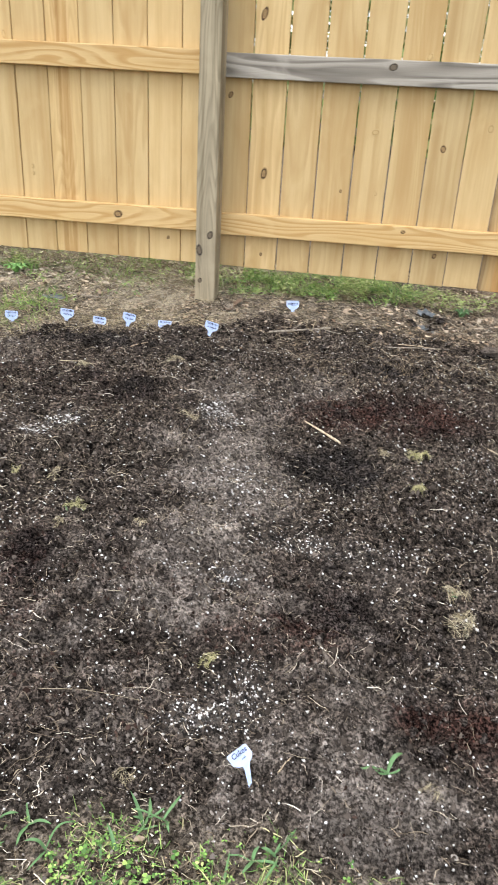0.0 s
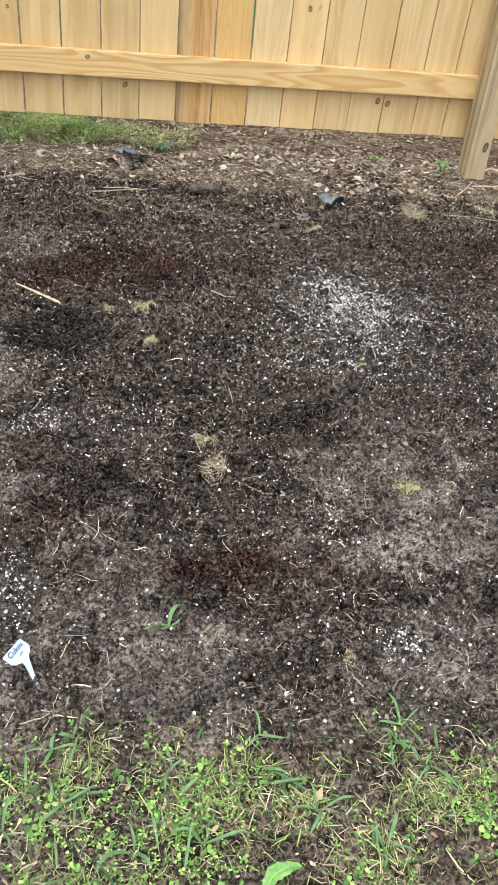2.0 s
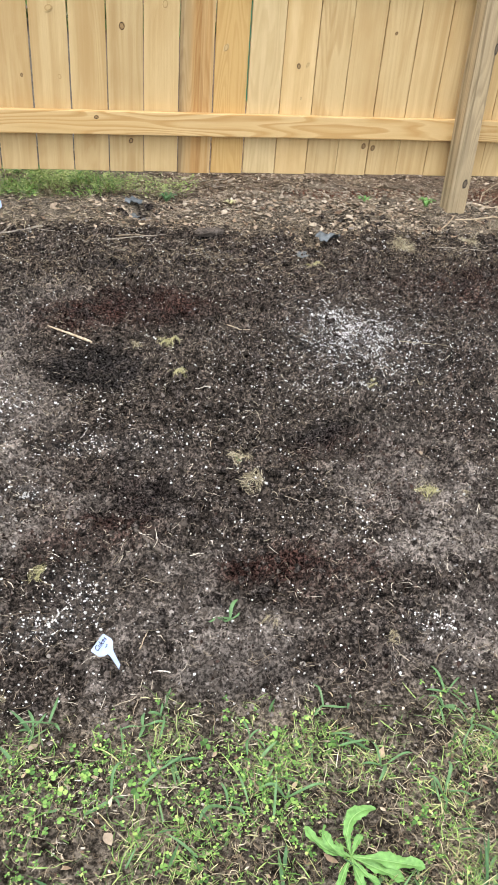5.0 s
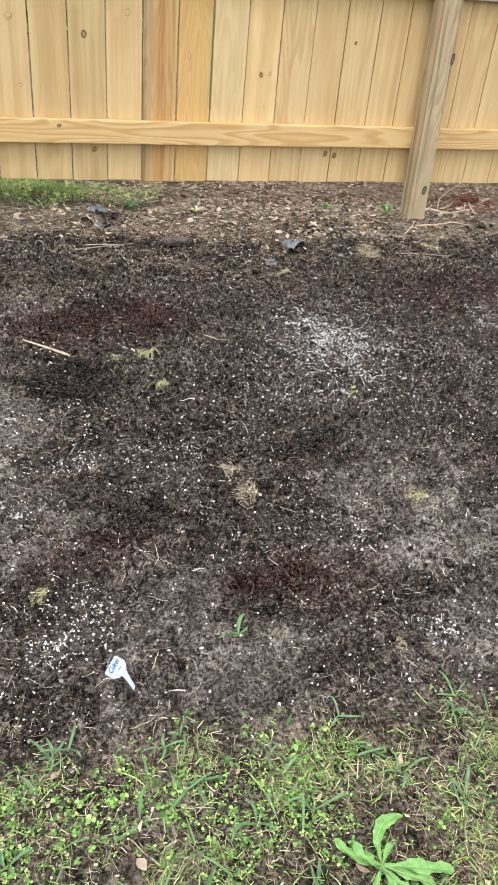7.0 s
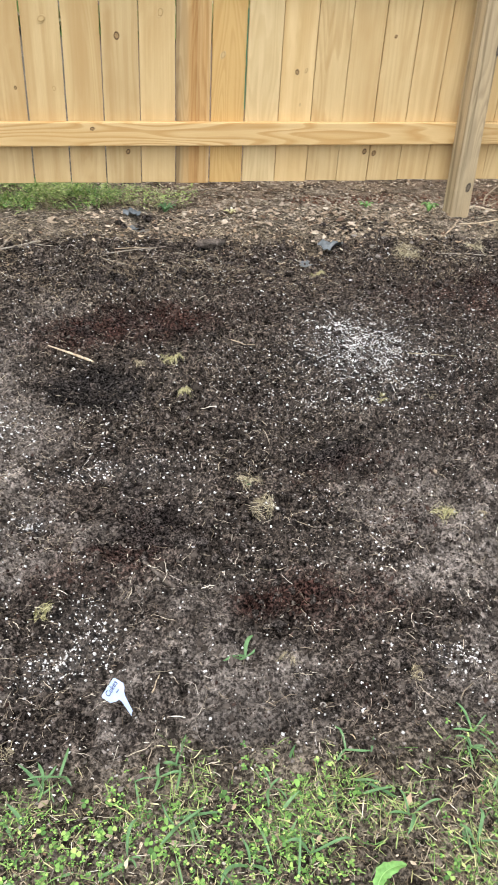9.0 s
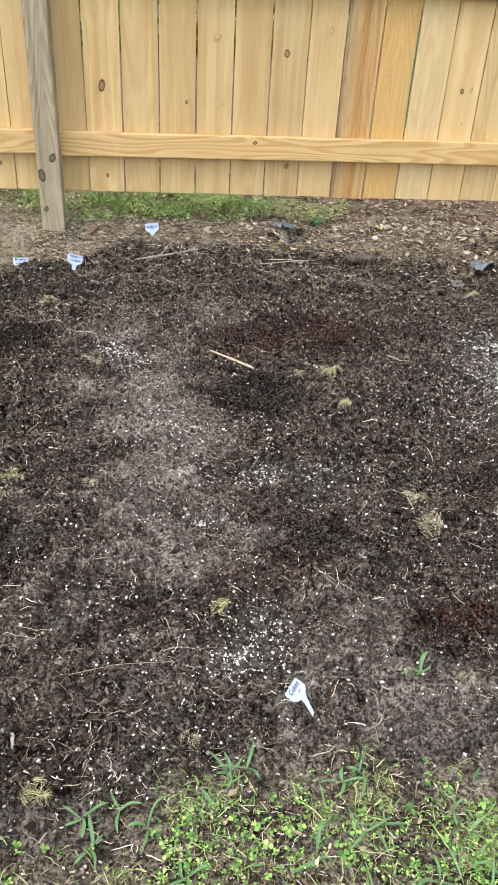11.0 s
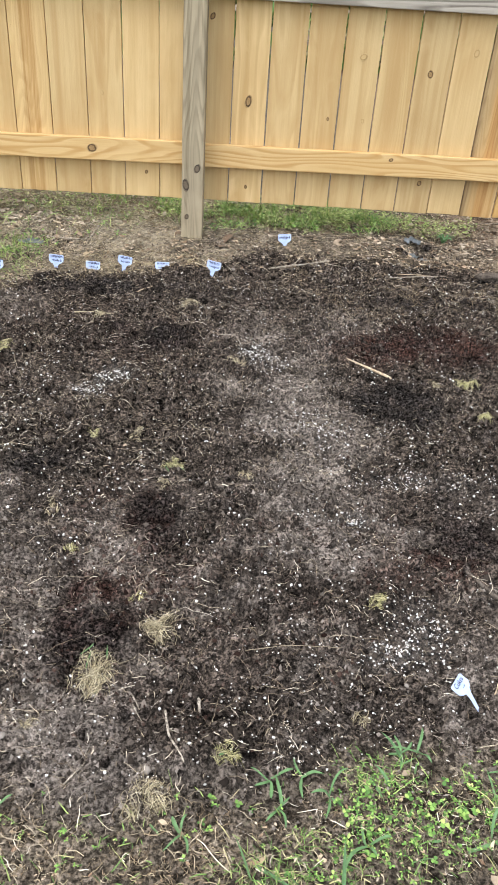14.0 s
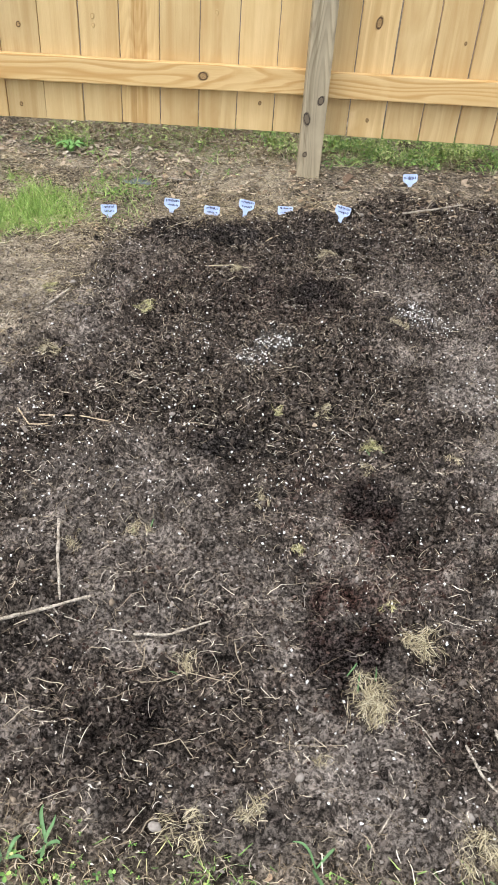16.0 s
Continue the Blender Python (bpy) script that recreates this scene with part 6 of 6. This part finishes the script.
for i, (x, y, r) in enumerate(((2.93, 0.19, 0.042), (2.84, 0.13, 0.028), (3.02, 0.12, 0.026))):
    rock("rotten_wood", x, y, r, ROTTEN, "crumbling red-brown rotten wood by the fence", "rotten wood", 77 + i, (1.5, 0.75, 0.6), 0.32, 12 + 35 * i, "rotten wood pieces")
g5 = np.random.default_rng(55)
for x, y, r in ((1.541, -1.853, 0.016), (0.19, -0.52, 0.012), (0.13, -0.49, 0.014), (0.21, -0.55, 0.01), (0.55, -0.36, 0.014), (1.98, -0.37, 0.022), (1.85, -0.25, 0.02), (-0.03, -1.66, 0.014), (0.82, -0.45, 0.012), (0.575, -2.539, 0.011), (0.68, -2.704, 0.012), (0.757, -2.637, 0.008)):
    geo = fallen(np.array([[x, y]]), np.array([r]), g5)
    z = gz(x, y)
    thing("dead_leaf", (x, y, z), "curled tan dead leaf on soil", "leaf", "fallen dead leaves", data=one_mesh("dead_leaf", local(geo, x, y, z), DRY_LEAF))


# plant tags
def tag_body(head_w=0.056, head_h=0.036, stem=0.05, bend=0.0):
    """A T-shaped plastic plant tag standing in the xz plane, its face towards -y; z = 0 at the soil."""
    w, c = head_w / 2, 0.008
    out = [(-0.0035, -0.02), (0.0035, -0.02), (0.0075, stem * 0.75), (0.011, stem), (w - c, stem + 0.004), (w, stem + 0.004 + c), (w, stem + head_h - 0.003), (w - 0.003, stem + head_h),
           (-w + 0.003, stem + head_h), (-w, stem + head_h - 0.003), (-w, stem + 0.004 + c), (-w + c, stem + 0.004), (-0.011, stem), (-0.0075, stem * 0.75)]
    bm = bmesh.new()
    out = [(x - bend * max(stem - z, 0.0), z) for x, z in out]
    f = bm.faces.new([bm.verts.new((x, -0.0008, z)) for x, z in out])
    ext = bmesh.ops.extrude_face_region(bm, geom=[f])
    for v in ext["geom"]:
        if isinstance(v, bmesh.types.BMVert):
            v.co.y += 0.0016
    bmesh.ops.recalc_face_normals(bm, faces=bm.faces)
    bmesh.ops.bevel(bm, geom=[e for e in bm.edges if abs(e.verts[0].co.y - e.verts[1].co.y) < 1e-6], offset=0.0003, segments=1, affect="EDGES")
    me = bpy.data.meshes.new("stake")
    bm.to_mesh(me)
    bm.free()
    me.materials.append(TAG_WHITE)
    return me


def bars(rows, stem, seed):
    """Rows of uneven pen strokes that stand for writing that cannot be read. rows: centre x, height above the stem, width, size."""
    g = random.Random(seed)
    v, f = [], []
    for cx, h, w, size in rows:
        x = cx - w / 2
        while x < cx + w / 2:
            sw, hh = g.uniform(0.0016, 0.004), size * g.uniform(0.55, 1.0)
            z = stem + h + g.uniform(-0.0008, 0.0008)
            b = len(v)
            sl, lo, hi = g.uniform(-0.001, 0.0022), g.uniform(0.2, 0.5), g.uniform(0.2, 0.5)
            sw *= 0.75
            v += [(x, -0.0012, z - hh * lo), (x + sw, -0.0012, z - hh * lo), (x + sw + sl, -0.0012, z + hh * hi), (x + sl, -0.0012, z + hh * hi)]
            f.append((b, b + 1, b + 2, b + 3))
            x += sw + g.uniform(0.0008, 0.002)
    me = bpy.data.meshes.new("writing")
    me.from_pydata(v, [], f)
    me.update()
    me.materials.append(INK)
    return me


def lettering(text, size, x, z):
    cu = bpy.data.curves.new("writing", "FONT")
    cu.body, cu.size, cu.shear, cu.align_x, cu.offset = text, size, 0.25, "CENTER", 0.0002
    ob = bpy.data.objects.new("writing", cu)
    scene.collection.objects.link(ob)
    bpy.context.view_layer.update()
    me = bpy.data.meshes.new_from_object(ob.evaluated_get(bpy.context.evaluated_depsgraph_get()))
    bpy.data.objects.remove(ob)
    me.transform(Matrix.Translation((x, -0.0012, z)) @ Matrix.Rotation(radians(90), 4, "X"))
    me.materials.clear()
    me.materials.append(INK)
    me.name = "writing"
    return me


def plant_tag(place, stem, label, rows, seed, text=None, bend=0.0):
    t = new("plant_tag")
    t.matrix_basis = place
    tagged(t, label, "plant tag", "plant tags")
    part("stake", tag_body(stem=stem, bend=bend), t)
    part("writing", bars(rows, stem, seed), t, "dark blurred handwriting")
    if text:
        part("writing", lettering(text, 0.0165, 0.0, stem + 0.0215), t, "dark handwritten word")
    return t


def upright(x, y, sink, yaw, roll, back):
    return pose(x, y, gz(x, y) - sink, -back, roll, yaw)


def lying_tag(x, y, lift, heading, rise, size, stem):
    """A tag on its back: the head's lower edge at x, y; heading: the way its writing runs."""
    a, r = radians(heading), radians(rise)
    along = Vector((math.cos(a), math.sin(a), 0))
    up = Vector((-math.sin(a) * math.cos(r), math.cos(a) * math.cos(r), math.sin(r)))
    m = Matrix((along, up.cross(along), up)).transposed().to_4x4()
    m.translation = Vector((x, y, gz(x, y) + lift)) - up * (stem + 0.004) * size
    return m @ Matrix.Scale(size, 4)


two = ((0.0, 0.029, 0.042, 0.0115), (0.002, 0.014, 0.036, 0.0115))
wide = "white plastic plant tag with dark handwriting"
low = "white plastic plant tag pushed deep into soil"
plant_tag(upright(-0.716, -0.525, 0.026, 4, -2, 12), 0.035, "white plastic plant tag standing in grass", two, 1)
plant_tag(upright(-0.503, -0.462, 0.016, 6, 5, 15), 0.030, wide, two, 2)
plant_tag(upright(-0.357, -0.466, 0.036, 0, 2, 15), 0.032, low, two, 3)
plant_tag(upright(-0.238, -0.448, 0.010, -4, 8, 12), 0.032, wide, two, 4)
plant_tag(upright(-0.085, -0.430, 0.036, 0, -2, 25), 0.032, low, two, 5)
plant_tag(upright(0.111, -0.450, 0.010, -8, 9, 15), 0.034, wide, two, 6)
plant_tag(upright(0.408, -0.158, 0.016, -10, -8, 12), 0.028, "white plastic plant tag beside the fence", ((0.0, 0.022, 0.044, 0.018),), 7)
plant_tag(lying_tag(0.7030, -2.384, 0.030, 57, 20, 0.78, 0.031), 0.031, "white plastic plant tag lying on soil, its stem bent", ((0.004, 0.013, 0.012, 0.007),), 8, "Cukes", 0.6)
